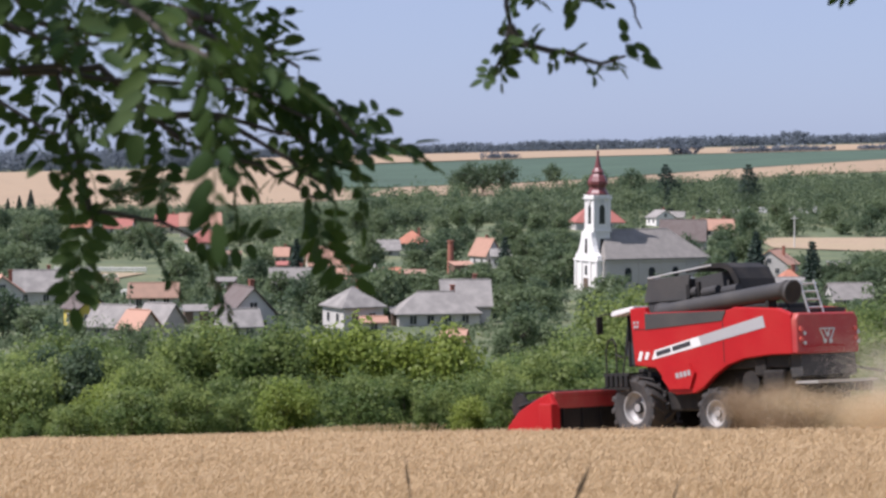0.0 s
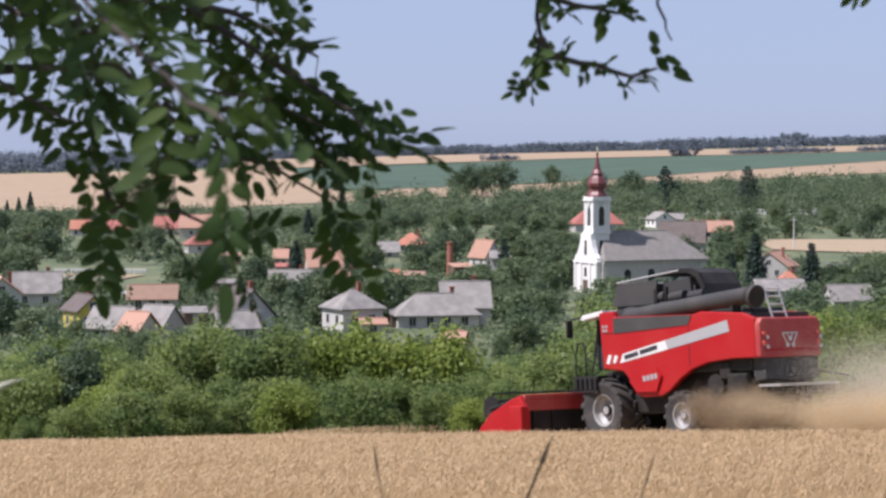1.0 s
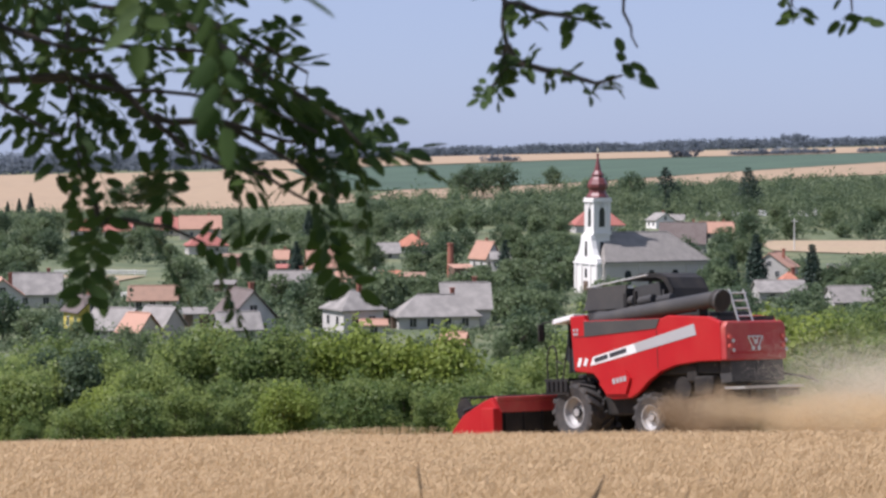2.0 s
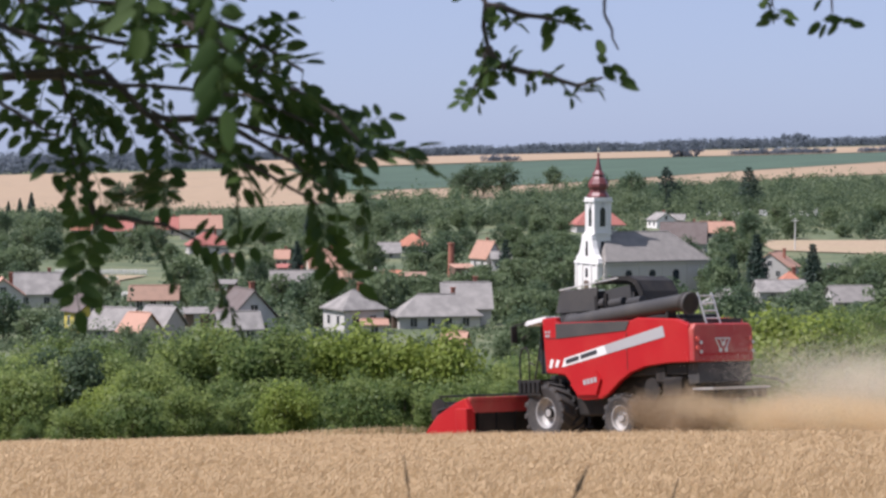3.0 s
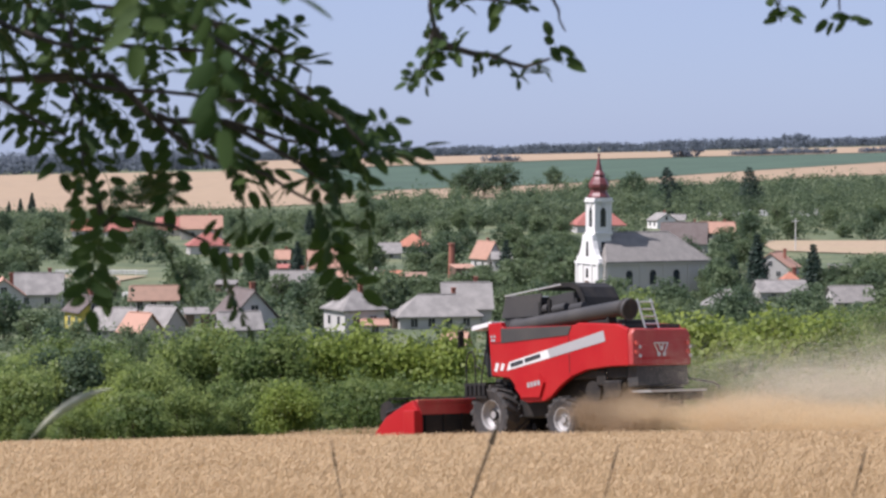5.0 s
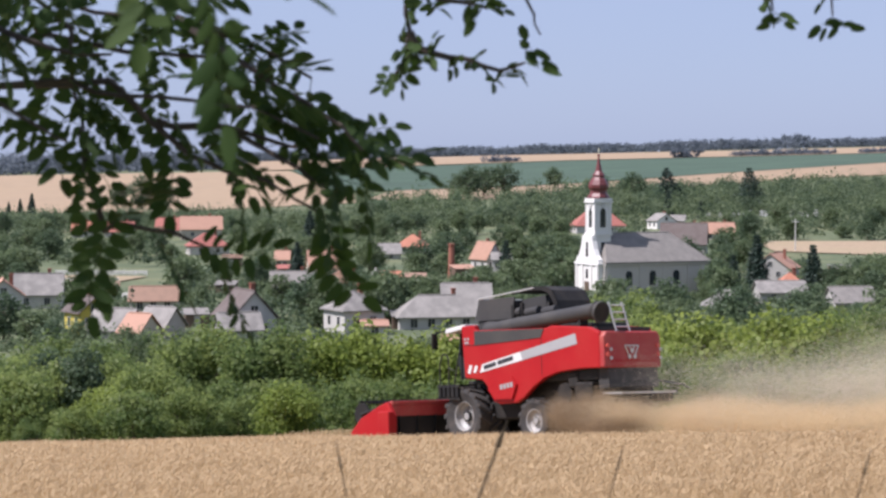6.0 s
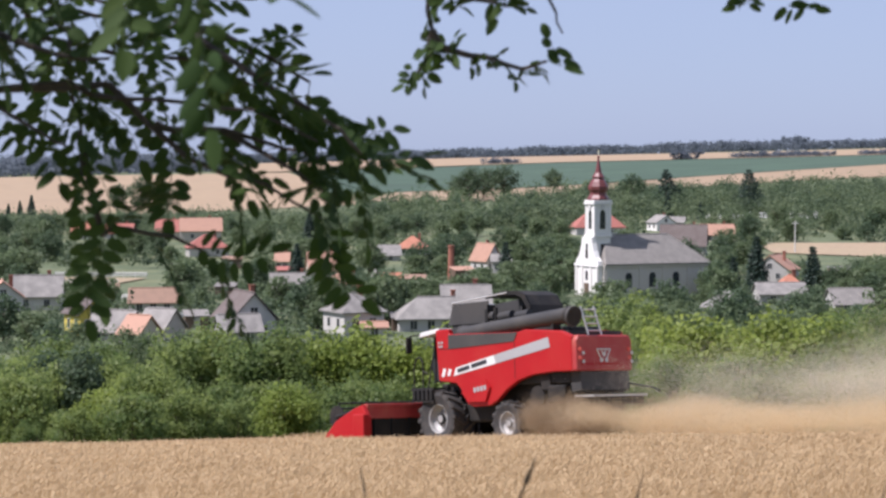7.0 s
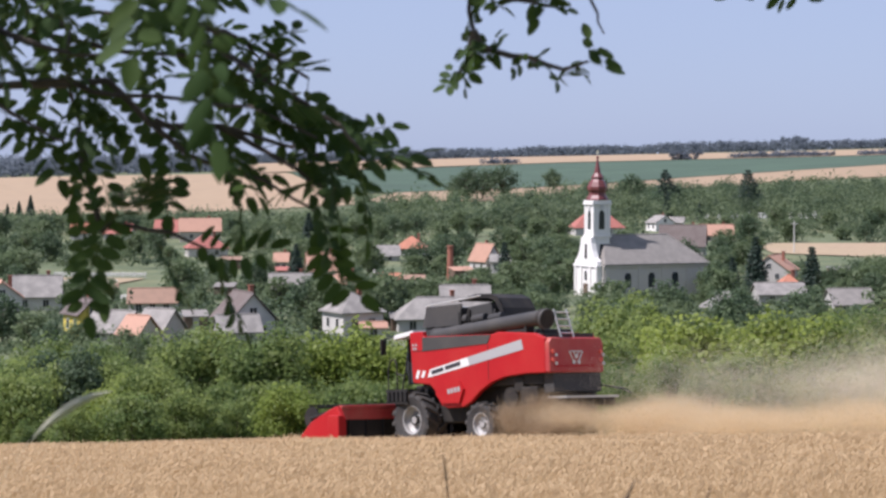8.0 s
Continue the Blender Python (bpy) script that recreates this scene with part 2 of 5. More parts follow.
def lathe(profile, seg=16, turn=0.0, bm=None, centre=(0, 0)):
    """Rings of (radius, height) closed to a turned body."""
    bm = bm or bmesh.new()
    rings = []
    for r, z in profile:
        rings.append([bm.verts.new((centre[0] + r * math.cos(turn + i * math.tau / seg), centre[1] + r * math.sin(turn + i * math.tau / seg), z)) for i in range(seg)])
    for a, b in zip(rings, rings[1:]):
        for i in range(seg):
            bm.faces.new((a[i], a[(i + 1) % seg], b[(i + 1) % seg], b[i]))
    bm.faces.new(rings[0][::-1])
    bm.faces.new(rings[-1])
    return bm


def face_text(name, words, size, material, parent, m, label=""):
    cu = bpy.data.curves.new(name, "FONT")
    cu.body, cu.size, cu.extrude = words, size, 0.002
    cu.align_x, cu.align_y = "CENTER", "CENTER"
    tmp = bpy.data.objects.new(name, cu)
    scene.collection.objects.link(tmp)
    me = bpy.data.meshes.new_from_object(tmp.evaluated_get(bpy.context.evaluated_depsgraph_get()))
    bpy.data.objects.remove(tmp)
    me.materials.clear()
    me.materials.append(material)
    ob = new(name, me)
    ob.parent = parent
    ob.matrix_basis = m
    return tagged(ob, label)


def leaf_cloud(rng, centres, radii, per, size, flat=0.75, aspect=0.6):
    """Leaf-shaped quads scattered through soft clumps, mostly facing outward and up."""
    c = np.repeat(np.asarray(centres, float), per, axis=0)
    r = np.repeat(np.asarray(radii, float), per)
    n = len(c)
    d = rng.normal(size=(n, 3))
    d /= np.linalg.norm(d, axis=1)[:, None]
    rad = r * np.clip(rng.normal(0.85, 0.22, n), 0.2, 1.35)
    p = c + d * rad[:, None] * np.array((1, 1, flat))
    nor = d + rng.normal(scale=0.55, size=(n, 3)) + np.array((0, 0, 0.35))
    nor /= np.linalg.norm(nor, axis=1)[:, None]
    side = np.cross(nor, rng.normal(size=(n, 3)))
    side /= np.linalg.norm(side, axis=1)[:, None]
    up = np.cross(nor, side)
    s = size * rng.uniform(0.6, 1.35, n)[:, None]
    v = np.stack((p - up * s, p + side * s * aspect, p + up * s, p - side * s * aspect), 1).reshape(-1, 3)
    return v, np.arange(4 * n).reshape(-1, 4)
# ---------------------------------------------------------------- ground
PROFILE_D = np.array((62, 80, 110, 150, 200, 290, 423, 550, 700, 850, 1000, 1200, 1500, 2000, 2600, 3200, 4800), float)
PROFILE_Z = np.array((-8.55, -10.9, -14.8, -18.6, -21.3, -23.8, -26.5, -26, -23.5, -20, -16.5, -11, -3, 5, 10, 12, 6), float)


SWATH_MID, SWATH_LEFT = (4.56, 56.9), (-0.799, -0.602)


def land(x, y):
    """Height of the ground: a rounded hillside, the valley floor and the rise behind it."""
    if y < 62:
        p = -1.6 - 0.0974 * max(y, -300) - 0.000237 * y * abs(y)
    else:
        p = float(np.interp(y, PROFILE_D, PROFILE_Z))
    t = 0.023 * min(1, (150 - y) / 80) if y < 150 else 0.024 * max(0, min(1, (y - 600) / 600))
    if y < 90:
        # a shallow step down on the near side of the swath
        q = ((x - SWATH_MID[0]) * SWATH_LEFT[0] + (y - SWATH_MID[1]) * SWATH_LEFT[1] - 1.7) / 2.0
        q = max(0.0, min(1.0, q))
        p -= 0.17 * q * q * (3 - 2 * q)
    return p + t * max(-700, min(700, x))


def drape(name, xs, ys, lift, material, label=""):
    """A grid laid on the ground."""
    v = [(x, y, land(x, y) + lift) for y in ys for x in xs]
    w = len(xs)
    f = [(j * w + i, j * w + i + 1, (j + 1) * w + i + 1, (j + 1) * w + i) for j in range(len(ys) - 1) for i in range(w - 1)]
    ob = new(name, data_mesh(name, v, f, material))
    return tagged(ob, label, "ground", kind="structure")


GROUND_Y = [-400, -200, -100, -50, -20, 0] + list(range(5, 65, 3)) + list(range(66, 160, 6)) + list(range(170, 620, 15)) + list(range(640, 1500, 30)) + list(range(1550, 4900, 110))
GROUND_X = [-2600, -1800, -1200, -800, -600, -450, -330] + list(range(-250, 251, 10)) + [330, 450, 600, 800, 1200, 1800, 2600]
drape("ground", GROUND_X, GROUND_Y, 0.0, M["meadow"], label="green summer grassland falling to a valley and rising beyond")


def field(name, corners, lift, material, label, steps=24):
    """A field between two edges, each a run of corners, laid on the ground."""
    near, far = corners
    def along(run, s):
        k = s * (len(run) - 1)
        i = min(int(k), len(run) - 2)
        a, b = run[i], run[i + 1]
        return (a[0] + (b[0] - a[0]) * (k - i), a[1] + (b[1] - a[1]) * (k - i))
    v = []
    for j in range(steps + 1):
        for i in range(steps + 1):
            a, b = along(near, i / steps), along(far, i / steps)
            x, y = a[0] + (b[0] - a[0]) * j / steps, a[1] + (b[1] - a[1]) * j / steps
            v.append((x, y, land(x, y) + lift))
    w = steps + 1
    f = [(j * w + i, j * w + i + 1, (j + 1) * w + i + 1, (j + 1) * w + i) for j in range(steps) for i in range(steps)]
    return tagged(new(name, data_mesh(name, v, f, material)), label, "field", kind="structure")


field("field_1", (((-330, 885), (-120, 880), (-34, 960)), ((-480, 1680), (-280, 1620), (-118, 1545))), 0.35, M["stubble_far"], "pale tan harvested stubble field on the far slope")
field("field_2", (((-62, 1108), (-28, 1092), (68, 1136), (300, 1376), (420, 1480)), ((-115, 1545), (-63, 1565), (101, 1690), (362, 1690), (520, 1720))), 0.7, M["maize"], "dark green maize field on the far slope")
field("field_3", (((-170, 1545), (102, 1712), (369, 1710), (560, 1740)), ((-210, 2350), (53, 2450), (330, 2250), (560, 2250))), 0.8, M["stubble_far"], "pale tan stubble field below the wooded ridge")
field("field_4", (((-40, 985), (47, 968), (93, 1050), (197, 1140), (300, 1190)), ((-26, 1092), (50, 1120), (102, 1164), (321, 1420), (420, 1480))), 0.5, M["stubble_far"], "narrow tan stubble strip above the village")
field("field_5", (((96, 590), (124, 571), (160, 560)), ((98, 640), (124, 640), (175, 640))), 0.3, M["hay"], "dry mown hay meadow beside the village")
field("field_6", (((-92, 448), (-73, 452)), ((-92, 478), (-69, 474))), 0.3, M["hay"], "dry mown garden plot between houses")
# ---------------------------------------------------------------- trees and bushes
def limb_bm(rng, height, width, r0, limbs=6):
    """A tapered trunk with limbs that reach into the crown."""
    bm = bmesh.new()
    top = Vector((rng.uniform(-0.1, 0.1) * width, rng.uniform(-0.1, 0.1) * width, height * 0.62))
    rod(bm, (0, 0, -0.3), top * 0.5, r0, r0 * 0.75, 7)
    rod(bm, top * 0.5, top, r0 * 0.75, r0 * 0.4, 7)
    for i in range(limbs):
        a = i * 2.4 + rng.uniform(-0.4, 0.4)
        s = top * rng.uniform(0.35, 0.95)
        e = s + Vector((math.cos(a) * width * 0.36, math.sin(a) * width * 0.36, height * rng.uniform(0.12, 0.28)))
        rod(bm, s, e, r0 * 0.35, r0 * 0.1, 5)
    return bm


def make_tree(name, seed, height, width, base, clumps, per, leaf, leaf_m, label, category="tree", narrow=0.0, stems=1):
    """Trunk, limbs and an uneven crown of leafy clumps with gaps between them."""
    rng = np.random.default_rng(seed)
    t = thing(name, label, category)
    bm = limb_bm(rng, height, width, 0.035 * height * (0.6 if stems > 1 else 1))
    for _ in range(stems - 1):
        a = rng.uniform(0, 6.28)
        rod(bm, (0, 0, -0.2), (math.cos(a) * width * 0.3, math.sin(a) * width * 0.3, height * 0.6), 0.02 * height, 0.008 * height, 5)
    part("trunk", bm, M["bark"], t)
    mid, half = base + (height - base) * 0.52, (height - base) * 0.5
    d = rng.normal(size=(clumps, 3))
    d /= np.linalg.norm(d, axis=1)[:, None]
    k = rng.uniform(0.35, 1.0, clumps) ** 0.6
    lob = 1 + 0.22 * np.sin(3 * np.arctan2(d[:, 1], d[:, 0]) + seed)
    c = d * k[:, None] * np.array((width / 2, width / 2, half)) * lob[:, None] * 0.84
    if narrow:
        c[:, :2] *= (1 - narrow * (c[:, 2:] / half + 1) / 2)
    c[:, 2] += mid
    r = rng.uniform(0.13, 0.235, clumps) * width * (1 if height < 2 * width else 0.8)
    v, f = leaf_cloud(rng, c, r, per, leaf)
    crown = new("crown", data_mesh("crown", v, f, leaf_m))
    crown.parent = t
    return t


def make_conifer(name, seed, height, width, leaf, label):
    rng = np.random.default_rng(seed)
    t = thing(name, label, "conifer")
    part("trunk", rod(bmesh.new(), (0, 0, -0.3), (0, 0, height * 0.9), 0.02 * height, 0.004 * height), M["bark"], t)
    c, r = [], []
    tiers = 15
    for i in range(tiers):
        z = height * (0.08 + 0.9 * i / tiers)
        w = width / 2 * (1 - i / tiers) ** 0.85 + 0.1
        for j in range(9 if i < 9 else 5):
            a = j * math.tau / 9 * (1 if i < 9 else 1.8) + i * 0.7
            q = rng.uniform(0.45, 0.95)
            c.append((math.cos(a) * w * q, math.sin(a) * w * q, z - q * w * 0.25))
            r.append(w * 0.42 + 0.25)
    v, f = leaf_cloud(rng, c, r, 30, leaf, 0.5, 0.35)
    crown = new("crown", data_mesh("crown", v, f, M["needle"]))
    crown.parent = t
    return t


PLANTED = []


def plant(proto, x, y, s=1.0, turn=None, sink=0.0, group=""):
    """Sets a plant on the ground: the first use places the model, later ones copy it."""
    m = Matrix.Translation((x, y, land(x, y) - sink)) @ Matrix.Rotation(random.uniform(0, 6.28) if turn is None else turn, 4, "Z")
    if proto in PLANTED:
        ob = copy_thing(proto, m)
    else:
        ob = proto
        PLANTED.append(proto)
        ob.matrix_basis = m
    ob.scale = (s, s, s * random.uniform(0.92, 1.1))
    if group:
        ob["group"] = group
    return ob


BUSH = [make_tree("hedge_bush", 11, 4.2, 4.4, 0.1, 50, 150, 0.10, M["leaf_bush"], "leafy green hedge bush below the wheat field", "bush", stems=4),
        make_tree("hedge_bush", 12, 4.8, 3.8, 0.1, 48, 150, 0.10, M["leaf_bush"], "leafy green hedge bush below the wheat field", "bush", stems=4),
        make_tree("hedge_bush", 13, 3.6, 4.8, 0.1, 52, 145, 0.10, M["leaf_bush"], "leafy green hedge bush below the wheat field", "bush", stems=4)]
YELLOW = [make_tree("yellow_bush", 14, 3.6, 3.6, 0.1, 46, 150, 0.095, M["leaf_yellow"], "bright yellow-green bush in the hedge belt", "bush", stems=4)]
DARK = [make_tree("dark_bush", 15, 5.2, 3.6, 0.1, 44, 150, 0.11, M["leaf_dark"], "dark green shrub tree in the hedge belt", "bush", narrow=0.3, stems=3)]
DRY = [make_tree("dry_bush", 16, 4.0, 4.6, 0.2, 44, 110, 0.075, M["dry_twigs"], "half-bare grey-brown scrub in the hedge belt", "bush", stems=5)]
BELT_TREE = [make_tree("belt_tree", 17, 9.0, 7.0, 1.0, 60, 95, 0.175, M["leaf_bush"], "broad green tree at the foot of the hill"),
             make_tree("belt_tree", 18, 10.5, 6.4, 1.2, 60, 95, 0.175, M["leaf_tree"], "broad green tree at the foot of the hill")]
TREE = [make_tree("village_tree", 21, 9.0, 8.6, 0.3, 42, 38, 0.37, M["leaf_tree"], "round green garden tree in the village"),
        make_tree("village_tree", 22, 11.0, 8.0, 0.4, 42, 38, 0.37, M["leaf_tree"], "tall green garden tree in the village"),
        make_tree("village_tree", 23, 7.0, 7.6, 0.2, 38, 38, 0.35, M["leaf_tree"], "low green fruit tree in the village"),
        make_tree("village_tree", 24, 10.0, 9.4, 0.3, 44, 38, 0.37, M["leaf_dark"], "dark green walnut tree in the village")]
SPRUCE = [make_conifer("spruce_tree", 31, 13.0, 5.2, 0.42, "dark pointed spruce in a village garden"),
          make_conifer("spruce_tree", 32, 21.0, 19.0, 0.6, "tall dark spruce standing above the far trees")]


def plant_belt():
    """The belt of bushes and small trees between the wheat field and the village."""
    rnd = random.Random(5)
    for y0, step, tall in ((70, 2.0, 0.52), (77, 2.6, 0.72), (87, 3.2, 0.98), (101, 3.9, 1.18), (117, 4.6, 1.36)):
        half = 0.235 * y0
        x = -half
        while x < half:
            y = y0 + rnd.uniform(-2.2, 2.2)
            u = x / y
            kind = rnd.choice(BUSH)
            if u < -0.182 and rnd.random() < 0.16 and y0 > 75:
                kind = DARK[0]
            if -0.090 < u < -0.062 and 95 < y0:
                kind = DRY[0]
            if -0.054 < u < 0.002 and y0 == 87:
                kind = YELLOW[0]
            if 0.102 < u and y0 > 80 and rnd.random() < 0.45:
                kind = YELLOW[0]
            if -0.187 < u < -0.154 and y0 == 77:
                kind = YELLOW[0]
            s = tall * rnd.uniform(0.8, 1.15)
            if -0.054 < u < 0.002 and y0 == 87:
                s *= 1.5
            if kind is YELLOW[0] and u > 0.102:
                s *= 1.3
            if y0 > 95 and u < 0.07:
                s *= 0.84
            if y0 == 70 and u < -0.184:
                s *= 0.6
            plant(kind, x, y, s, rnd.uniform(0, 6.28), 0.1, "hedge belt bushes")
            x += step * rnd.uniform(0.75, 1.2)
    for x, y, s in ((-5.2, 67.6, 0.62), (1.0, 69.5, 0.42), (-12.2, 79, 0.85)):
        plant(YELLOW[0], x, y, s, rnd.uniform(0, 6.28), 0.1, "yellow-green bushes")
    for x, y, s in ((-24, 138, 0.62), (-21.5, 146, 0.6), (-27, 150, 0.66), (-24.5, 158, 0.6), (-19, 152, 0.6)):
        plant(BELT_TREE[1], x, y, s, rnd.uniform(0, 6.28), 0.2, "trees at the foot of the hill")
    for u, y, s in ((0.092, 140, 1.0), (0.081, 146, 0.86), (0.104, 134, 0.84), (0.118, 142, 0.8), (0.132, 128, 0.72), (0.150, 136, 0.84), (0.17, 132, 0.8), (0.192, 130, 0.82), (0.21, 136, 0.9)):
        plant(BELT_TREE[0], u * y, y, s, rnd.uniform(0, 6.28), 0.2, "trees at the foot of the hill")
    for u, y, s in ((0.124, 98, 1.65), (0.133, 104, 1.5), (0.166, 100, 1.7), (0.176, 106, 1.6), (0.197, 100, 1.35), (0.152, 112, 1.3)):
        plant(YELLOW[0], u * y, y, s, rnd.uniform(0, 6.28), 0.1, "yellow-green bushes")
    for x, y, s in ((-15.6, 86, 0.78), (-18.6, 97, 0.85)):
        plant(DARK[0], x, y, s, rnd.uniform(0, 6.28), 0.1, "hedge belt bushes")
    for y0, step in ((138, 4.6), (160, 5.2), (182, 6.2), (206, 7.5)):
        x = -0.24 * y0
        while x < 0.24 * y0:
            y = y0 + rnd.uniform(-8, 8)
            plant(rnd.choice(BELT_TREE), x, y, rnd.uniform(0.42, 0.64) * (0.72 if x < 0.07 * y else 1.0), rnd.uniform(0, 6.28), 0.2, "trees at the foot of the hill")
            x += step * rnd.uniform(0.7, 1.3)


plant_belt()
# ---------------------------------------------------------------- village
HOUSES = []


def house(x, y, w, d, wall_h, roof_h, roof, wall, style="side", turn=0.0, label="", chimney=True, windows=2):
    """A village house: thick walls, a pitched or hipped roof with eaves, windows with frames, a door and a chimney."""
    t = thing("house", label, "house", m=Matrix.Translation((x, y, land(x, y) - 0.1)) @ Matrix.Rotation(radians(turn), 4, "Z"))
    HOUSES.append((x, y, w))
    part("wall", boxes((-w / 2, w / 2, -d / 2, d / 2, -0.6, wall_h)), wall, t)
    e, k = 0.45, 0.16
    if style == "hip":
        bm = bmesh.new()
        r = max(w / 2 - d / 2, 0.3)
        lo = [bm.verts.new(p) for p in ((-w / 2 - e, -d / 2 - e, wall_h - 0.15), (w / 2 + e, -d / 2 - e, wall_h - 0.15), (w / 2 + e, d / 2 + e, wall_h - 0.15), (-w / 2 - e, d / 2 + e, wall_h - 0.15))]
        mid = [bm.verts.new((v.co.x, v.co.y, wall_h + k - 0.15)) for v in lo]
        a, b = bm.verts.new((-r, 0, wall_h + roof_h)), bm.verts.new((r, 0, wall_h + roof_h))
        bm.faces.new(lo[::-1])
        for i in range(4):
            bm.faces.new((lo[i], lo[(i + 1) % 4], mid[(i + 1) % 4], mid[i]))
        bm.faces.new((mid[0], mid[1], b, a))
        bm.faces.new((mid[2], mid[3], a, b))
        bm.faces.new((mid[1], mid[2], b))
        bm.faces.new((mid[3], mid[0], a))
        roof_ob = part("roof", bm, roof, t)
        rods_bm = rods(((-r, 0, wall_h + roof_h), (r, 0, wall_h + roof_h)), r=0.12)
    else:
        across = d if style == "side" else w
        run = w if style == "side" else d
        o = [(-across / 2 - e, wall_h - 0.2), (0, wall_h + roof_h), (across / 2 + e, wall_h - 0.2), (across / 2 + e, wall_h - 0.2 + k), (0, wall_h + roof_h + k), (-across / 2 - e, wall_h - 0.2 + k)]
        axis = "x" if style == "side" else "y"
        roof_ob = part("roof", prism(o, -run / 2 - 0.35, run / 2 + 0.35, axis), roof, t)
        g = [(-across / 2, wall_h), (across / 2, wall_h), (0, wall_h + roof_h - 0.05)]
        part("gable", prism(g, -run / 2, -run / 2 + 0.3, axis), wall, t)
        part("gable", prism(g, run / 2 - 0.3, run / 2, axis), wall, t)
        rods_bm = rods(((-run / 2, 0, wall_h + roof_h + k), (run / 2, 0, wall_h + roof_h + k)) if axis == "x" else ((0, -run / 2, wall_h + roof_h + k), (0, run / 2, wall_h + roof_h + k)), r=0.12)
    part("ridge", rods_bm, roof, roof_ob)
    if chimney:
        cx = w * 0.22
        cy = 0.2 * d if style == "side" else 0.1 * d
        part("chimney", boxes((cx - 0.3, cx + 0.3, cy - 0.3, cy + 0.3, wall_h + roof_h * 0.3, wall_h + roof_h + 0.8), (cx - 0.38, cx + 0.38, cy - 0.38, cy + 0.38, wall_h + roof_h + 0.8, wall_h + roof_h + 0.95)), M["brick"], t)
    spots = [((i + 0.5) / windows - 0.5) * w * 0.86 for i in range(windows)]
    levels = (wall_h * 0.55,) if style != "gable" else (wall_h * 0.55, wall_h + roof_h * 0.28)
    for lev in levels:
        for sx in spots if lev < wall_h else (0.0,):
            fr = part("window", boxes((sx - 0.6, sx + 0.6, -d / 2 - 0.06, -d / 2 + 0.1, lev - 0.7, lev + 0.75)), M["render_white"], t)
            part("pane", boxes((sx - 0.48, sx - 0.04, -d / 2 - 0.075, -d / 2, lev - 0.58, lev + 0.63), (sx + 0.04, sx + 0.48, -d / 2 - 0.075, -d / 2, lev - 0.58, lev + 0.63)), M["glass_dark"], fr)
    for sy in (-d * 0.22, d * 0.22):
        fr = part("window", boxes((-w / 2 - 0.06, -w / 2 + 0.1, sy - 0.5, sy + 0.5, wall_h * 0.55 - 0.7, wall_h * 0.55 + 0.7)), M["render_white"], t)
        part("pane", boxes((-w / 2 - 0.075, -w / 2, sy - 0.4, sy + 0.4, wall_h * 0.55 - 0.6, wall_h * 0.55 + 0.6)), M["glass_dark"], fr)
    return t


W, C, G = M["render_white"], M["render_cream"], M["render_grey"]
house(-73.3, 338, 6.5, 7, 3.2, 2.6, M["roof_salmon"], W, "gable", 14, "white house with faded pink tiled gable roof")
house(-71.2, 357, 8.5, 7, 2.6, 3.4, M["roof_lightgrey"], W, "side", 6, "white house with pale grey pitched roof")
house(-50.1, 285, 4.1, 6, 3.2, 2, M["roof_dark"], M["render_yellow"], "gable", 32, "yellow house with a brown roof")
house(-44.0, 273, 6.0, 5, 1.4, 2.6, M["roof_lightgrey"], G, "side", -24, "low outbuilding with long grey slate roof", False)
house(-39.9, 267, 3.4, 4.4, 1.4, 2.2, M["roof_salmon"], C, "side", -30, "small barn with orange tiled roof", False)
house(-37.9, 273, 4.3, 5, 1.8, 2.4, M["roof_lightgrey"], G, "side", -26, "small house with pale grey roof", False)
house(-49.6, 349, 8.1, 5.6, 1.9, 2.2, M["roof_brown"], W, "side", 4, "long white barn with brown tiled roof", False, 3)
house(-26.5, 271, 6, 8, 3.2, 3.4, M["roof_dark"], W, "gable", 24, "white two-level house with dark steep gable roof")
house(-26.8, 265, 5.3, 4.8, 1.8, 2, M["roof_lightgrey"], G, "side", 18, "low outhouse with pale grey roof", False)
house(-29.5, 398, 8.4, 6, 2.5, 2.6, M["roof_grey"], W, "side", 4, "white cottage with a grey roof", True, 4)
house(-20.4, 410, 10, 8, 2, 2.8, M["roof_salmon"], C, "hip", -4, "cottage with wide faded salmon hipped roof")
house(-26.4, 454, 7.6, 7, 3.4, 3.8, M["roof_salmon"], C, "side", 10, "tall house with orange tiled roof", True)
house(-40.2, 509, 3.4, 5, 2.6, 2, M["roof_salmon"], C, "side", 0, "small house with pinkish roof")
house(-8.8, 586, 8.8, 8, 2, 3.4, M["roof_orange"], W, "hip", -8, "house with bright orange hipped roof")
house(-16.6, 559, 9.3, 7, 1.6, 2.6, M["roof_lightgrey"], G, "side", 6, "low house with pale grey-green roof", False)
house(-14.5, 439, 1.5, 3.6, 2.4, 1.6, M["roof_lightgrey"], W, "gable", 8, "small white shed with a pitched roof", False, 1)
house(-11.2, 435, 4.1, 5, 2, 1.6, M["roof_orange"], C, "side", 0, "small outhouse with orange roof", False)
house(-12.7, 288, 6.2, 7, 3.4, 2.6, M["roof_lightgrey"], W, "hip", 28, "white house with grey hipped roof")
house(-9.6, 282, 3.3, 3, 1.5, 0.5, M["roof_salmon"], W, "side", 6, "low shed with flat pinkish roof", False, 1)
house(-1.0, 297, 11.9, 6.4, 2, 3, M["roof_lightgrey"], W, "hip", 10, "white farmhouse with broad grey roof and porch", True, 4)
house(3.4, 305, 7.1, 7, 2.7, 3.6, M["roof_lightgrey"], W, "side", 4, "big farmhouse wing with pale grey roof")
house(10.7, 506, 4.2, 8, 2.8, 4.2, M["roof_salmon"], W, "gable", 30, "white house with faded orange gable roof")
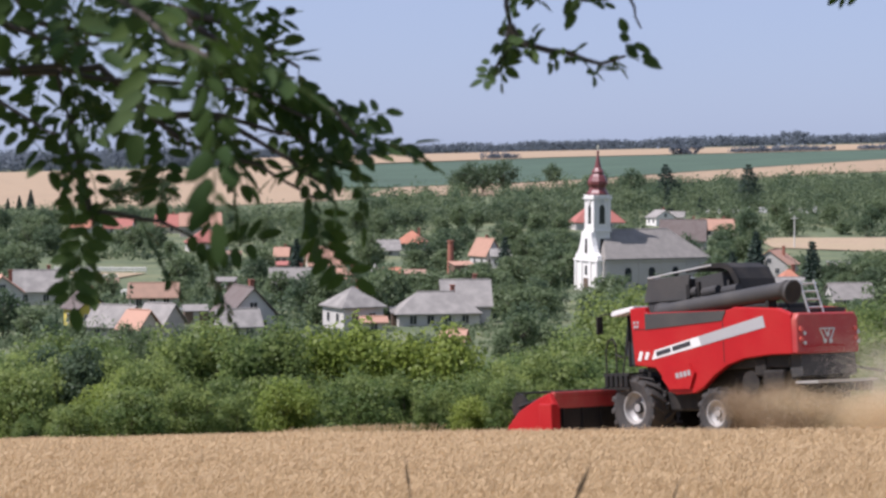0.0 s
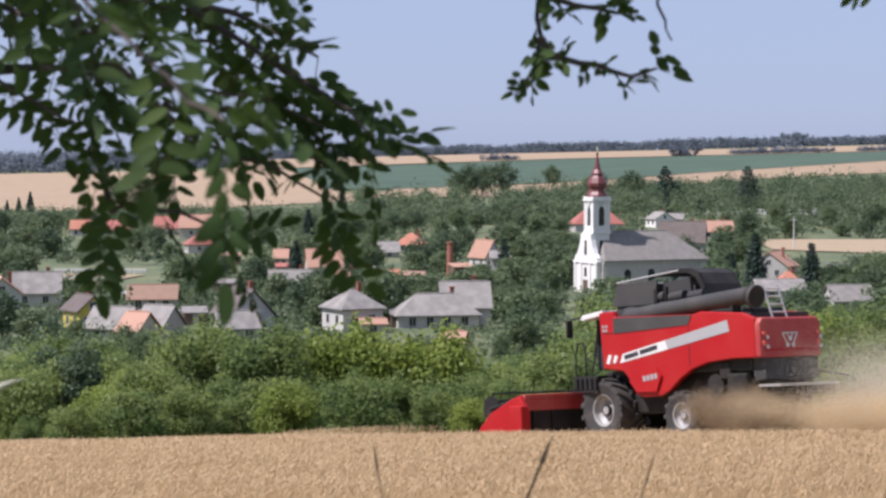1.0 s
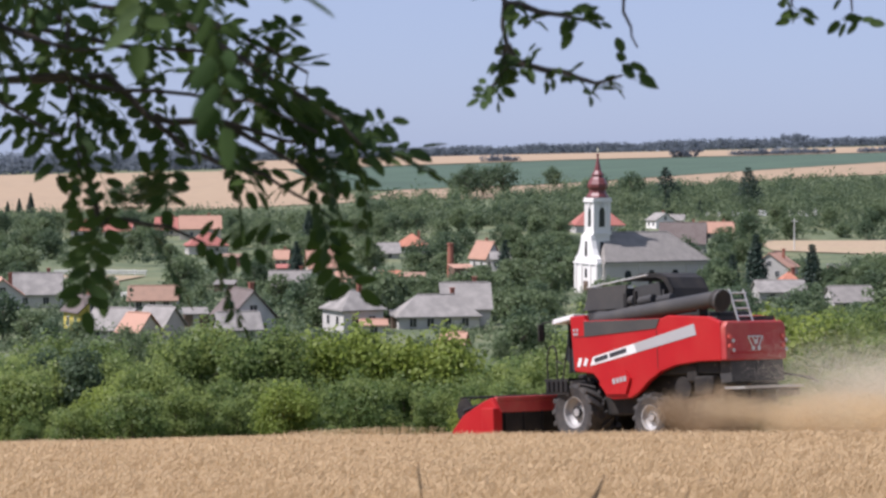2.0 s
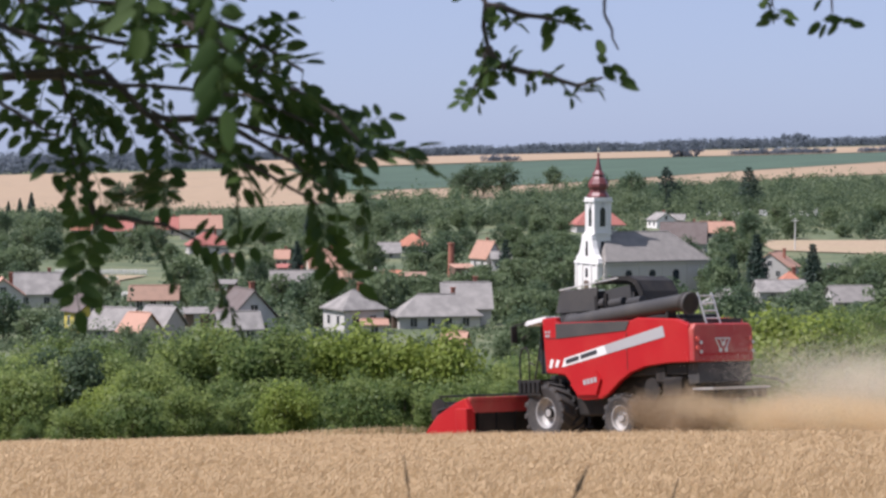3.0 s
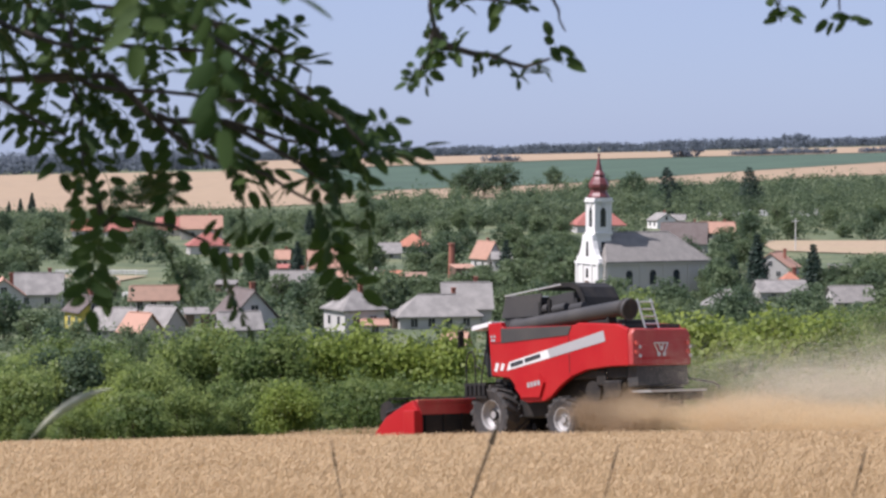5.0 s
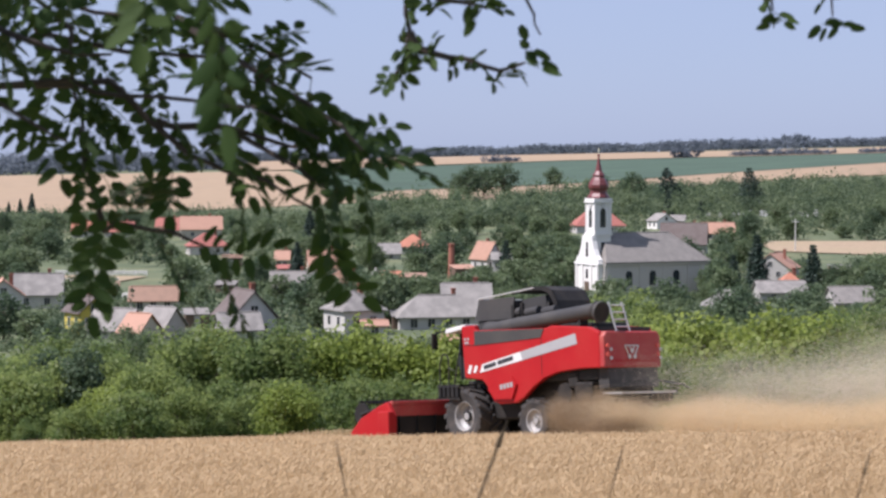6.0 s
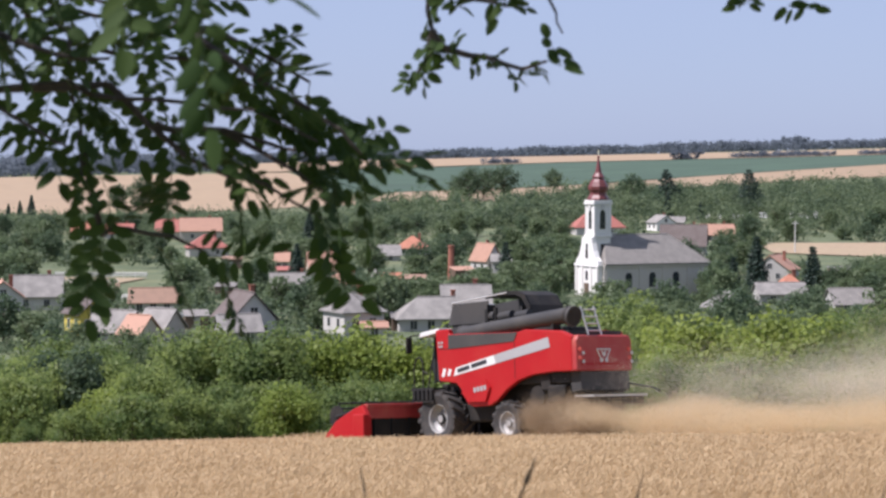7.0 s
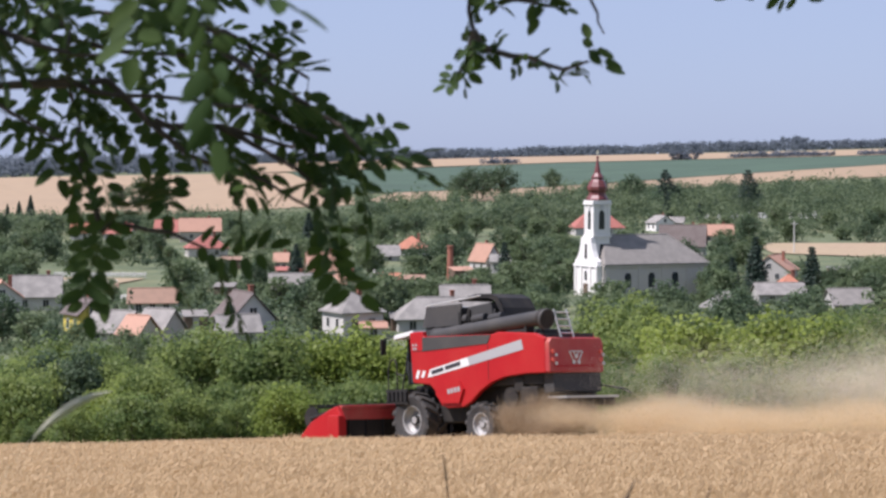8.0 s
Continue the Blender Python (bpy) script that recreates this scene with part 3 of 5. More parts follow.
house(14.3, 501, 4.7, 5, 3, 1.6, M["roof_lightgrey"], W, "side", 0, "small white annex with pale roof", False)
house(-120.3, 678, 6.4, 6, 2.4, 2.8, M["roof_orange"], W, "side", 4, "distant white house with orange roof")
house(-107.9, 680, 9.1, 7, 2, 3, M["roof_red"], W, "side", -4, "distant long house with red roof")
house(-78.6, 660, 13.2, 9, 3.6, 4, M["roof_salmon"], C, "side", 8, "distant large house with faded salmon roof")
house(-67.2, 579, 11.2, 9, 2.6, 3.6, M["roof_red"], W, "hip", 14, "white house with red hipped roof")
house(-92.2, 683, 8, 7, 2.4, 3.8, M["roof_red"], C, "side", 0, "distant house with red-brown roof")
house(1.4, 235, 2.5, 3, 1.4, 1.4, M["roof_salmon"], C, "side", -14, "small garden hut with orange roof", False, 1)
house(88.2, 655, 10.8, 8, 2.2, 3.2, M["roof_salmon"], C, "side", -6, "house with orange roof by the church lane")
house(75.8, 464, 8.8, 9, 3, 3.2, M["roof_salmon"], G, "gable", -24, "grey house with broad pinkish gable roof")
house(62.5, 377, 8.8, 7, 2.2, 1.8, M["roof_lightgrey"], G, "side", 2, "long low house with pale roof", False)
house(65.3, 383, 4.5, 6, 3, 2.4, M["roof_orange"], G, "hip", 4, "small house with patched orange roof")
house(49.0, 350, 8.2, 8, 1.1, 2.6, M["roof_lightgrey"], W, "hip", -10, "house with grey weathered roof near the church", False)
house(69.1, 345, 7.1, 7, 1.8, 2.4, M["roof_grey"], G, "side", 6, "low grey house half hidden by trees", False)
house(52.9, 698, 17.1, 10, 2.6, 5.2, M["roof_red"], W, "hip", 10, "large house with steep red roof behind the tower")
house(68.8, 581, 12.9, 12, 3, 5.8, M["roof_dark"], G, "side", -10, "large barn with huge dark grey roof")


house(77.2, 720, 8, 6, 3, 2.4, M["roof_lightgrey"], M["church_white"], "gable", 30, "white house behind the dark barn roof")
house(83.4, 727, 6, 5, 2.6, 1.8, M["roof_lightgrey"], M["church_white"], "side", -10, "white chapel-like hut by the cemetery", False)


def shed(x, y, w, d, h, roof, turn):
    """A lean-to shed of boards with a sloping sheet roof."""
    t = thing("garden_shed", "small weathered board shed with a sloping roof", "shed", "garden sheds", Matrix.Translation((x, y, land(x, y) - 0.05)) @ Matrix.Rotation(radians(turn), 4, "Z"))
    part("wall", prism([(-d / 2, 0), (d / 2, 0), (d / 2, h + 0.6), (-d / 2, h)], -w / 2, w / 2, "x"), M["wood_dark"], t)
    part("roof", prism([(-d / 2 - 0.25, h - 0.02), (d / 2 + 0.25, h + 0.7), (d / 2 + 0.25, h + 0.8), (-d / 2 - 0.25, h + 0.08)], -w / 2 - 0.2, w / 2 + 0.2, "x"), roof, t)
    part("door", boxes((-0.45, 0.45, -d / 2 - 0.05, -d / 2 + 0.02, 0.0, 1.9)), M["render_grey"], t)


def fence(x0, y0, x1, y1):
    """A board fence along a garden: posts and rails."""
    t = thing("garden_fence", "grey weathered board fence along a garden", "fence", "garden fences", Matrix.Translation((x0, y0, land(x0, y0))))
    n = 9
    for i in range(n):
        q = i / (n - 1)
        x, y = (x1 - x0) * q, (y1 - y0) * q
        z = land(x0 + x, y0 + y) - land(x0, y0)
        part("post", boxes((x - 0.07, x + 0.07, y - 0.07, y + 0.07, z - 0.3, z + 1.4)), M["stone"], t)
        if i:
            a, b = Vector(last), Vector((x, y, z))
            for h in (0.4, 0.75, 1.1):
                part("board", rods((a + Vector((0, 0, h)), b + Vector((0, 0, h))), r=0.11, seg=4), M["stone"], t)
        last = (x, y, z)


for x, y, w, d, h, roof, turn in ((-36.5, 300, 3.4, 3, 2.0, "roof_grey", 12), (-6.0, 296, 3.0, 2.6, 1.9, "roof_grey", 8),
                                  (-66.0, 400, 4.2, 3.4, 2.2, "roof_brown", 10), (-44.0, 412, 4.0, 3, 2.0, "roof_grey", -6),
                                  (-36.0, 470, 5.0, 4, 2.4, "roof_red", 14), (-6.0, 440, 4.4, 3.6, 2.2, "roof_brown", 0), (4.5, 466, 5.0, 4, 2.6, "roof_salmon", 20),
                                  (63.0, 380, 4.6, 3.4, 2.2, "roof_brown", -12), (92.0, 470, 5.0, 4, 2.4, "roof_lightgrey", 6), (-54.0, 520, 5.0, 4, 2.4, "roof_brown", 0)):
    shed(x, y, w, d, h, M[roof], turn)
    HOUSES.append((x, y, w))
for row in ((-94, 452, -72, 450), (-70, 480, -92, 482), (-52, 316, -40, 322), (-62, 392, -48, 384)):
    fence(*row)


def factory_chimney():
    t = thing("brick_chimney", "slim reddish brick chimney stack between gardens", "chimney", m=Matrix.Translation((1.9, 471, land(1.9, 471))))
    part("shaft", lathe([(0.85, -0.5), (0.8, 1.0), (0.66, 7.6)], 10), M["brick"], t)
    part("cap", lathe([(0.80, 7.6), (0.82, 8.0), (0.6, 8.05)], 10), M["brick"], t)


factory_chimney()


def church():
    """Village church: facade with curved shoulders, square tower with arched openings, onion spire with a cross, long hipped nave."""
    W = M["church_white"]
    cx, cy = 31.6, 414.0
    t = thing("church", "white baroque village church with red onion spire and grey roof", "church", m=Matrix.Translation((cx, cy, land(cx, cy) + 0.0)) @ Matrix.Rotation(radians(24), 4, "Z"))
    # the long axis runs along +x, the facade looks to -x
    # facade: wide base with curved shoulders up to the tower
    half = [(4.9, -1.0), (4.9, 6.4), (4.7, 7.2), (3.7, 7.9), (2.9, 9.2), (2.3, 10.8), (2.1, 12.0)]
    outline = [(y, z) for y, z in half] + [(-y, z) for y, z in half[::-1]]
    front = part("facade", prism(outline, -2.6, -1.6, "x"), W, t)
    part("cornice", boxes((-2.85, -1.55, -5.15, 5.15, 6.0, 6.45)), W, front)
    for y in (-4.45, -1.9, 1.9, 4.45):
        part("pilaster", boxes((-2.8, -2.55, y - 0.35, y + 0.35, -0.5, 6.0)), W, front)
    part("portal", boxes((-2.75, -2.55, -0.9, 0.9, -0.5, 2.6)), M["wood_dark"], front)
    for z in (4.2, 8.6):
        part("window", prism([(-0.45, z - 0.9), (0.45, z - 0.9), (0.45, z + 0.6), (0.25, z + 1.0), (-0.25, z + 1.0), (-0.45, z + 0.6)], -2.7, -2.55, "x"), M["glass_dark"], front)
    # tower shaft
    tower = part("tower", boxes((-1.85, 1.85, -1.85, 1.85, -1.0, 19.0)), W, t)
    for z, g, h in ((12.0, 0.18, 0.4), (18.6, 0.28, 0.35), (19.0, 0.14, 0.5)):
        part("cornice", boxes((-1.93 - g, 1.93 + g, -1.93 - g, 1.93 + g, z, z + h)), W, tower)
    for sx in (-1, 1):
        for sy in (-1, 1):
            part("pilaster", boxes((sx * 1.68 - 0.28, sx * 1.68 + 0.28, sy * 1.68 - 0.28, sy * 1.68 + 0.28, 12.4, 18.6)), W, tower)
    arch = [(-0.62, 13.6), (0.62, 13.6), (0.62, 16.7), (0.4, 17.3), (0.0, 17.55), (-0.4, 17.3), (-0.62, 16.7)]
    for ax in ("x", "y"):
        for s in (-1, 1):
            part("belfry_opening", prism(arch, s * 1.90, s * 1.80, ax), M["glass_dark"], tower)
    for s, ax in ((-1, "x"), (-1, "y")):
        pos = (-2.0, 0) if ax == "x" else (0, -2.0)
        dial = rod(bmesh.new(), (pos[0], pos[1], 18.1), (pos[0] * 1.03, pos[1] * 1.03, 18.1), 0.5, seg=16)
        part("clock", dial, M["stone"], tower)
        part("window", prism([(-0.4, 9.0), (0.4, 9.0), (0.4, 10.6), (-0.4, 10.6)], -2.66 if ax == "x" else -1.9, -2.55 if ax == "x" else -1.8, ax), M["glass_dark"], tower)
    # onion spire
    q = math.pi / 8
    spire = part("spire", lathe([(2.3, 19.5), (2.25, 19.8), (1.75, 20.5), (1.7, 21.0), (2.05, 21.6), (2.08, 22.2), (1.6, 23.2), (1.05, 23.9), (1.3, 24.05), (1.2, 24.3), (0.72, 25.0), (0.42, 26.4), (0.16, 27.9)], 8, q), M["spire"], t)
    part("finial", lathe([(0.05, 27.8), (0.28, 28.05), (0.30, 28.25), (0.05, 28.55)], 8), M["spire"], spire)
    part("cross", boxes((-0.05, 0.05, -0.09, 0.09, 28.5, 29.7), (-0.05, 0.05, -0.4, 0.4, 29.1, 29.3)), M["gilt"], spire)
    # nave
    length, hw, eave, ridge = 22.5, 5.6, 6.4, 12.4
    nave = part("nave", boxes((-1.6, length, -hw, hw, -1.0, eave)), M["render_stone"], t)
    bm = bmesh.new()
    lo = [bm.verts.new(p) for p in ((-1.5, -hw - 0.5, eave), (length + 0.5, -hw - 0.5, eave), (length + 0.5, hw + 0.5, eave), (-1.5, hw + 0.5, eave))]
    up = [bm.verts.new((v.co.x, v.co.y, eave + 0.25)) for v in lo]
    a, b = bm.verts.new((1.4, 0, ridge)), bm.verts.new((length - 6.2, 0, ridge))
    for i in range(4):
        bm.faces.new((lo[i], lo[(i + 1) % 4], up[(i + 1) % 4], up[i]))
    bm.faces.new(lo[::-1])
    bm.faces.new((up[0], up[1], b, a))
    bm.faces.new((up[2], up[3], a, b))
    bm.faces.new((up[1], up[2], b))
    bm.faces.new((up[3], up[0], a))
    roof = part("roof", bm, M["roof_grey"], t)
    part("ridge", rods(((1.4, 0, ridge), (length - 6.2, 0, ridge)), ((length - 6.2, 0, ridge), (length + 0.5, -hw - 0.5, eave + 0.2)), r=0.14), M["roof_lightgrey"], roof)
    part("cornice", boxes((-1.6, length + 0.15, -hw - 0.25, hw + 0.25, eave - 0.45, eave - 0.02)), M["render_stone"], nave)
    for x in (4.0, 9.5, 15.0):
        part("window", prism([(x - 0.75, 1.9), (x + 0.75, 1.9), (x + 0.75, 4.2), (x + 0.4, 4.8), (x - 0.4, 4.8), (x - 0.75, 4.2)], -hw - 0.06, -hw + 0.1, "y"), M["glass_dark"], nave)
    for x in (-0.8, 6.8, 12.2, 18.0, 21.2):
        part("pilaster", boxes((x - 0.4, x + 0.4, -hw - 0.14, -hw + 0.05, -0.8, eave - 0.45)), M["render_stone"], nave)
    HOUSES.extend(((cx + 8, cy + 4, 28), (cx + 5, 384, 25), (cx + 2, 356, 22)))


church()


def graves():
    rnd = random.Random(9)
    for i in range(16):
        x, y = 104 + i * 2.9 + rnd.uniform(-1, 1), 800 + rnd.uniform(-8, 8)
        t = thing("gravestone", "pale weathered gravestone in the hillside cemetery", "gravestone", "cemetery stones", Matrix.Translation((x, y, land(x, y))))
        h = rnd.uniform(1.4, 2.4)
        part("slab", boxes((-0.7, 0.7, -0.2, 0.2, 0.2, h), bevel=0.06), M["stone"], t)
        part("plinth", boxes((-0.9, 0.9, -0.4, 0.4, -0.2, 0.25)), M["stone"], t)


graves()


def utility_pole(x, y):
    t = thing("utility_pole", "grey concrete power line pole in the meadow", "pole", m=Matrix.Translation((x, y, land(x, y))))
    part("shaft", rod(bmesh.new(), (0, 0, -0.5), (0, 0, 9.5), 0.2, 0.13), M["stone"], t)
    part("crossarm", boxes((-1.0, 1.0, -0.07, 0.07, 8.6, 8.8)), M["stone"], t)


utility_pole(102.5, 592)


def far_wood(name, label, spots, leaf, r, per, seed, material=None):
    """A far wood or hedge, many crowns that nobody could count."""
    rng = np.random.default_rng(seed)
    c = []
    for x, y, h in spots:
        for _ in range(3):
            c.append((x + rng.uniform(-r, r), y + rng.uniform(-r, r), land(x, y) + rng.uniform(0.06, 0.85) * h))
    v, f = leaf_cloud(rng, c, rng.uniform(0.35, 1.25, len(c)) * r, per, leaf, 0.9)
    # woods without their own material get the leaves with haze in their colour
    tagged(new(name, data_mesh(name, v, f, material or M["leaf_hazed"])), label, "woodland", kind="stuff")


def plant_village():
    """Garden trees among the houses, the wooded far side, and spruces."""
    rnd = random.Random(21)
    def free(x, y, r):
        for hx, hy, w in HOUSES:
            gap = hy - y
            if -8 < gap < (44 if hy < 330 else 20) + 0.10 * hy and abs(x - hx * y / hy) < (w / 2 + r) * 0.92:
                return False
        return True
    for y0, y1, n, s0, s1 in ((225, 300, 42, 0.5, 0.8), (300, 420, 84, 0.5, 0.85), (420, 560, 80, 0.55, 0.95), (560, 720, 80, 0.6, 0.95)):
        made = 0
        for _ in range(n * 7):
            y = math.sqrt(rnd.uniform(y0 * y0, y1 * y1))
            u = rnd.uniform(-0.235, 0.235)
            x = u * y
            s = rnd.uniform(s0, s1)
            if made >= n or not free(x, y, 3.2 * s):
                continue
            if -0.205 < u < -0.13 and 375 < y < 520:
                continue
            if u > 0.155 and 470 < y < 645:
                continue
            plant(rnd.choice(TREE), x, y, s, rnd.uniform(0, 6.28), 0.2, "village garden trees")
            made += 1
    for i in range(11):
        y = rnd.uniform(368, 382)
        plant(TREE[2 if i % 3 else 0], (0.083 + 0.0052 * i) * y, y, rnd.uniform(0.30, 0.46), rnd.uniform(0, 6.28), 0.2, "village garden trees")
    # shrubs and orchard trees between the gardens, too many to count
    spots = []
    for _ in range(2600):
        y = math.sqrt(rnd.uniform(230 * 230, 760 * 760))
        u = rnd.uniform(-0.235, 0.235)
        if noise.noise((u * y * 0.03, y * 0.018, 5.0)) < -0.22 or not free(u * y, y, 2.0):
            continue
        if -0.205 < u < -0.13 and 375 < y < 520 or u > 0.15 and 525 < y < 645:
            continue
        spots.append((u * y, y, rnd.uniform(2.0, 4.6)))
    far_wood("garden_shrubs", "green shrubs and orchard trees between village gardens", spots, 0.42, 1.9, 18, 45, M["leaf_wood"])
    spots = []
    for _ in range(1500):
        y = math.sqrt(rnd.uniform(215 * 215, 430 * 430))
        u = rnd.uniform(-0.235, 0.235)
        if not (-0.205 < u < -0.13 and y > 375):
            spots.append((u * y, y, rnd.uniform(0.6, 1.4)))
    far_wood("garden_bushes", "low green bushes and beds round the village houses", spots, 0.22, 0.9, 20, 49, M["leaf_wood"])
    spots = []
    for _ in range(1500):
        u = rnd.uniform(0.03, 0.24)
        y = rnd.uniform(745, 950 + 500 * max(0, u - 0.03)) if u > 0.06 else rnd.uniform(745, 900)
        if 0.082 < u < 0.21 and 748 < y < 808 and rnd.random() < 0.7:
            continue
        spots.append((u * y, y, rnd.uniform(4, 9)))
    for _ in range(500):
        u = rnd.uniform(-0.24, 0.03)
        y = rnd.uniform(735, 790 + 260 * max(0, u + 0.10))
        spots.append((u * y, y, rnd.uniform(3, 6)))
    big = []
    for _ in range(150):
        u = rnd.uniform(-0.05, 0.24)
        y = rnd.uniform(752, 985) if u > 0.06 else rnd.uniform(745, 880)
        if 0.082 < u and 745 < y < 812:
            continue
        big.append((u * y, y, rnd.uniform(8, 13)))
    far_wood("hillside_trees", "tall dark trees rising out of the hillside wood", big[::2], 0.5, 4.6, 90, 47, M["leaf_dark"])
    far_wood("hillside_trees", "tall sunlit trees rising out of the hillside wood", big[1::2], 0.5, 4.6, 90, 48, M["leaf_tree"])
    far_wood("hillside_wood", "mixed green woodland above the village", spots, 0.50, 3.6, 34, 46, M["leaf_wood"])
    for x, y, s, k in ((125, 832, 0.85, 1), (93, 848, 0.85, 1), (97, 846, 0.55, 1), (12.8, 416, 0.85, 0), (-30.5, 424, 0.85, 0), (62.5, 405, 0.95, 0), (72, 396, 0.9, 0), (66.5, 430, 0.8, 0), (-183, 880, 0.55, 0), (-178, 880, 0.7, 0), (-188, 880, 0.45, 0), (88.6, 800, 0.8, 0), (100, 790, 0.6, 0), (-42, 640, 0.9, 0), (60, 420, 0.6, 0)):
        plant(SPRUCE[k], x, y, s, rnd.uniform(0, 6.28), 0.2, "spruces")
    for x, y, s in ((-134, 905, 1.6), (-122, 900, 1.3), (-146, 910, 1.2), (20, 1010, 1.5), (30, 1005, 1.7), (8, 1000, 1.3), (60, 1090, 1.3), (12, 985, 1.6), (84, 900, 1.4), (66, 895, 1.3)):
        plant(TREE[3], x, y, s, rnd.uniform(0, 6.28), 0.3, "field-edge trees")


plant_village()


def far_woods():
    rnd = random.Random(33)
    spots = []
    for _ in range(1700):
        u = rnd.uniform(-0.25, 0.25)
        y = 2520 + 240 * u + rnd.uniform(0, 260)
        h = 12 + 4 * noise.noise((u * 45, 0.3, 0))
        if 0.166 < u < 0.178:
            h += 9
        spots.append((u * y, y, h))
    far_wood("ridge_wood", "dark woodland along the far ridge, haze put into its bluish leaves", spots, 1.3, 4.6, 24, 41)
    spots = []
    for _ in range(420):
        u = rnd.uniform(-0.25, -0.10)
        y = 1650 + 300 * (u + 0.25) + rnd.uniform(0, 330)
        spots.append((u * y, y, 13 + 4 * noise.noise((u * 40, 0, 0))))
    far_wood("slope_wood", "dark woodland above the tan field, leaves tinted with haze", spots, 1.6, 7, 20, 42)
    spots = []
    for _ in range(110):
        u = rnd.choice((rnd.uniform(0.142, 0.19), rnd.uniform(0.205, 0.245)))
        y = 1740 + rnd.uniform(-8, 30)
        spots.append((u * y, y, 2.5 + 5 * abs(noise.noise((u * 60, 4, 0)))))
    for u0 in (0.113, 0.116, 0.121, 0.124, 0.023, 0.027, 0.031, 0.034):
        for _ in range(3):
            spots.append((u0 * 1720 + rnd.uniform(-4, 4), 1720 + rnd.uniform(-4, 4), 8 if u0 > 0.1 else 4))
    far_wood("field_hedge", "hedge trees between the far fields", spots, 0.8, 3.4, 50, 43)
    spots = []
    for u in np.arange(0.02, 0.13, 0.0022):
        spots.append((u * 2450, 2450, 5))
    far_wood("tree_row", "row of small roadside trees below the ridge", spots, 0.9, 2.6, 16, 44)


far_woods()
# ---------------------------------------------------------------- combine harvester
HEAD = Vector((-0.602, 0.799))
LEFT = Vector((-0.799, -0.602))
MID = Vector((4.56, 56.9))


def way(t):
    """Metres that the machine has gone along its line, counted from 3.5 s."""
    return -4.119 + 1.2002 * t - 0.00597 * t * t


def combine_pose(t):
    """The machine follows the slope and turns a little as it drives."""
    u = (t - 4) / 4
    x, y = 4.228 - 3.0072 * u - 0.0232 * u * u, 57.354 + 3.8046 * u - 0.1276 * u * u
    return pose(x, y, land(x, y) - 0.016 - 0.0345 * u, 2.52 + 0.92 * u, 6.08, 127.16 + 2.56 * u + 1.16 * u * u)


def wheel(parent, x, y, r, width, rim_r, lugs, out, z):
    """A wheel on its hub: tyre with slanted lugs, dished rim with bolts. It turns about its own y axis."""
    w = new("wheel")
    w.parent = parent
    w.matrix_basis = pose(x, y, z)
    tagged(w, "tractor wheel with deep lugs and a silver rim")
    bm = bmesh.new()
    h = width / 2
    prof = [(rim_r, -h * 0.8), (r * 0.78, -h), (r * 0.88, -h * 0.93), (r * 0.90, -h * 0.6), (r * 0.905, 0), (r * 0.90, h * 0.6), (r * 0.88, h * 0.93), (r * 0.78, h), (rim_r, h * 0.8)]
    seg = 40
    rings = [[bm.verts.new((q * math.cos(i * math.tau / seg), s, q * math.sin(i * math.tau / seg))) for i in range(seg)] for q, s in prof]
    for a, b in zip(rings, rings[1:] + rings[:1]):
        for i in range(seg):
            bm.faces.new((a[i], b[i], b[(i + 1) % seg], a[(i + 1) % seg]))
    bmesh.ops.recalc_face_normals(bm, faces=bm.faces)
    part("tyre", bm, M["rubber"], w)
    for side in (-1, 1):
        lb, vs = bmesh.new(), []
        for s, da in ((0.02, 0.0), (h * 1.0, -0.30)):
            for dd in (-0.06, 0.06):
                for q in (r * 0.89 if s < h * 0.9 else r * 0.80, r if s < h * 0.9 else r * 0.965):
                    vs.append(lb.verts.new((q * math.cos(da + dd), side * s, q * math.sin(da + dd))))
        for f in ((0, 1, 3, 2), (4, 6, 7, 5), (0, 4, 5, 1), (2, 3, 7, 6), (1, 5, 7, 3), (0, 2, 6, 4)):
            lb.faces.new([vs[k] for k in f])
        bmesh.ops.recalc_face_normals(lb, faces=lb.faces)
        first = part("lug", lb, M["rubber"], w)
        for i in range(lugs):
            lug = first if i == 0 else new("lug", first.data)
            lug.parent = w
            lug.matrix_basis = Matrix.Rotation((i + (0.5 if side > 0 else 0)) * math.tau / lugs, 4, "Y")
    bm = bmesh.new()
    o = out
    prof = [(rim_r * 1.02, o * h * 0.82), (rim_r * 0.95, o * h * 0.80), (rim_r * 0.90, o * h * 0.45), (rim_r * 0.62, o * h * 0.25), (rim_r * 0.40, o * h * 0.32), (rim_r * 0.30, o * h * 0.5), (0.04, o * h * 0.5)]
    rings = [[bm.verts.new((q * math.cos(i * math.tau / 32), s, q * math.sin(i * math.tau / 32))) for i in range(32)] for q, s in prof]
    for a, b in zip(rings, rings[1:]):
        for i in range(32):
            bm.faces.new((a[i], b[i], b[(i + 1) % 32], a[(i + 1) % 32]))
    bm.faces.new(rings[-1])
    bmesh.ops.recalc_face_normals(bm, faces=bm.faces)
    for i in range(8):
        a = i * math.tau / 8
        p = Vector((rim_r * 0.5 * math.cos(a), o * h * 0.28, rim_r * 0.5 * math.sin(a)))
        rod(bm, p, p + Vector((0, o * 0.05, 0)), 0.03, seg=6)
    part("rim", bm, M["rim"], w, smooth=True)
    part("hub", rod(bmesh.new(), (0, -h * 0.6, 0), (0, o * h * 0.62, 0), rim_r * 0.26, seg=16), M["rim"], w)
    return w


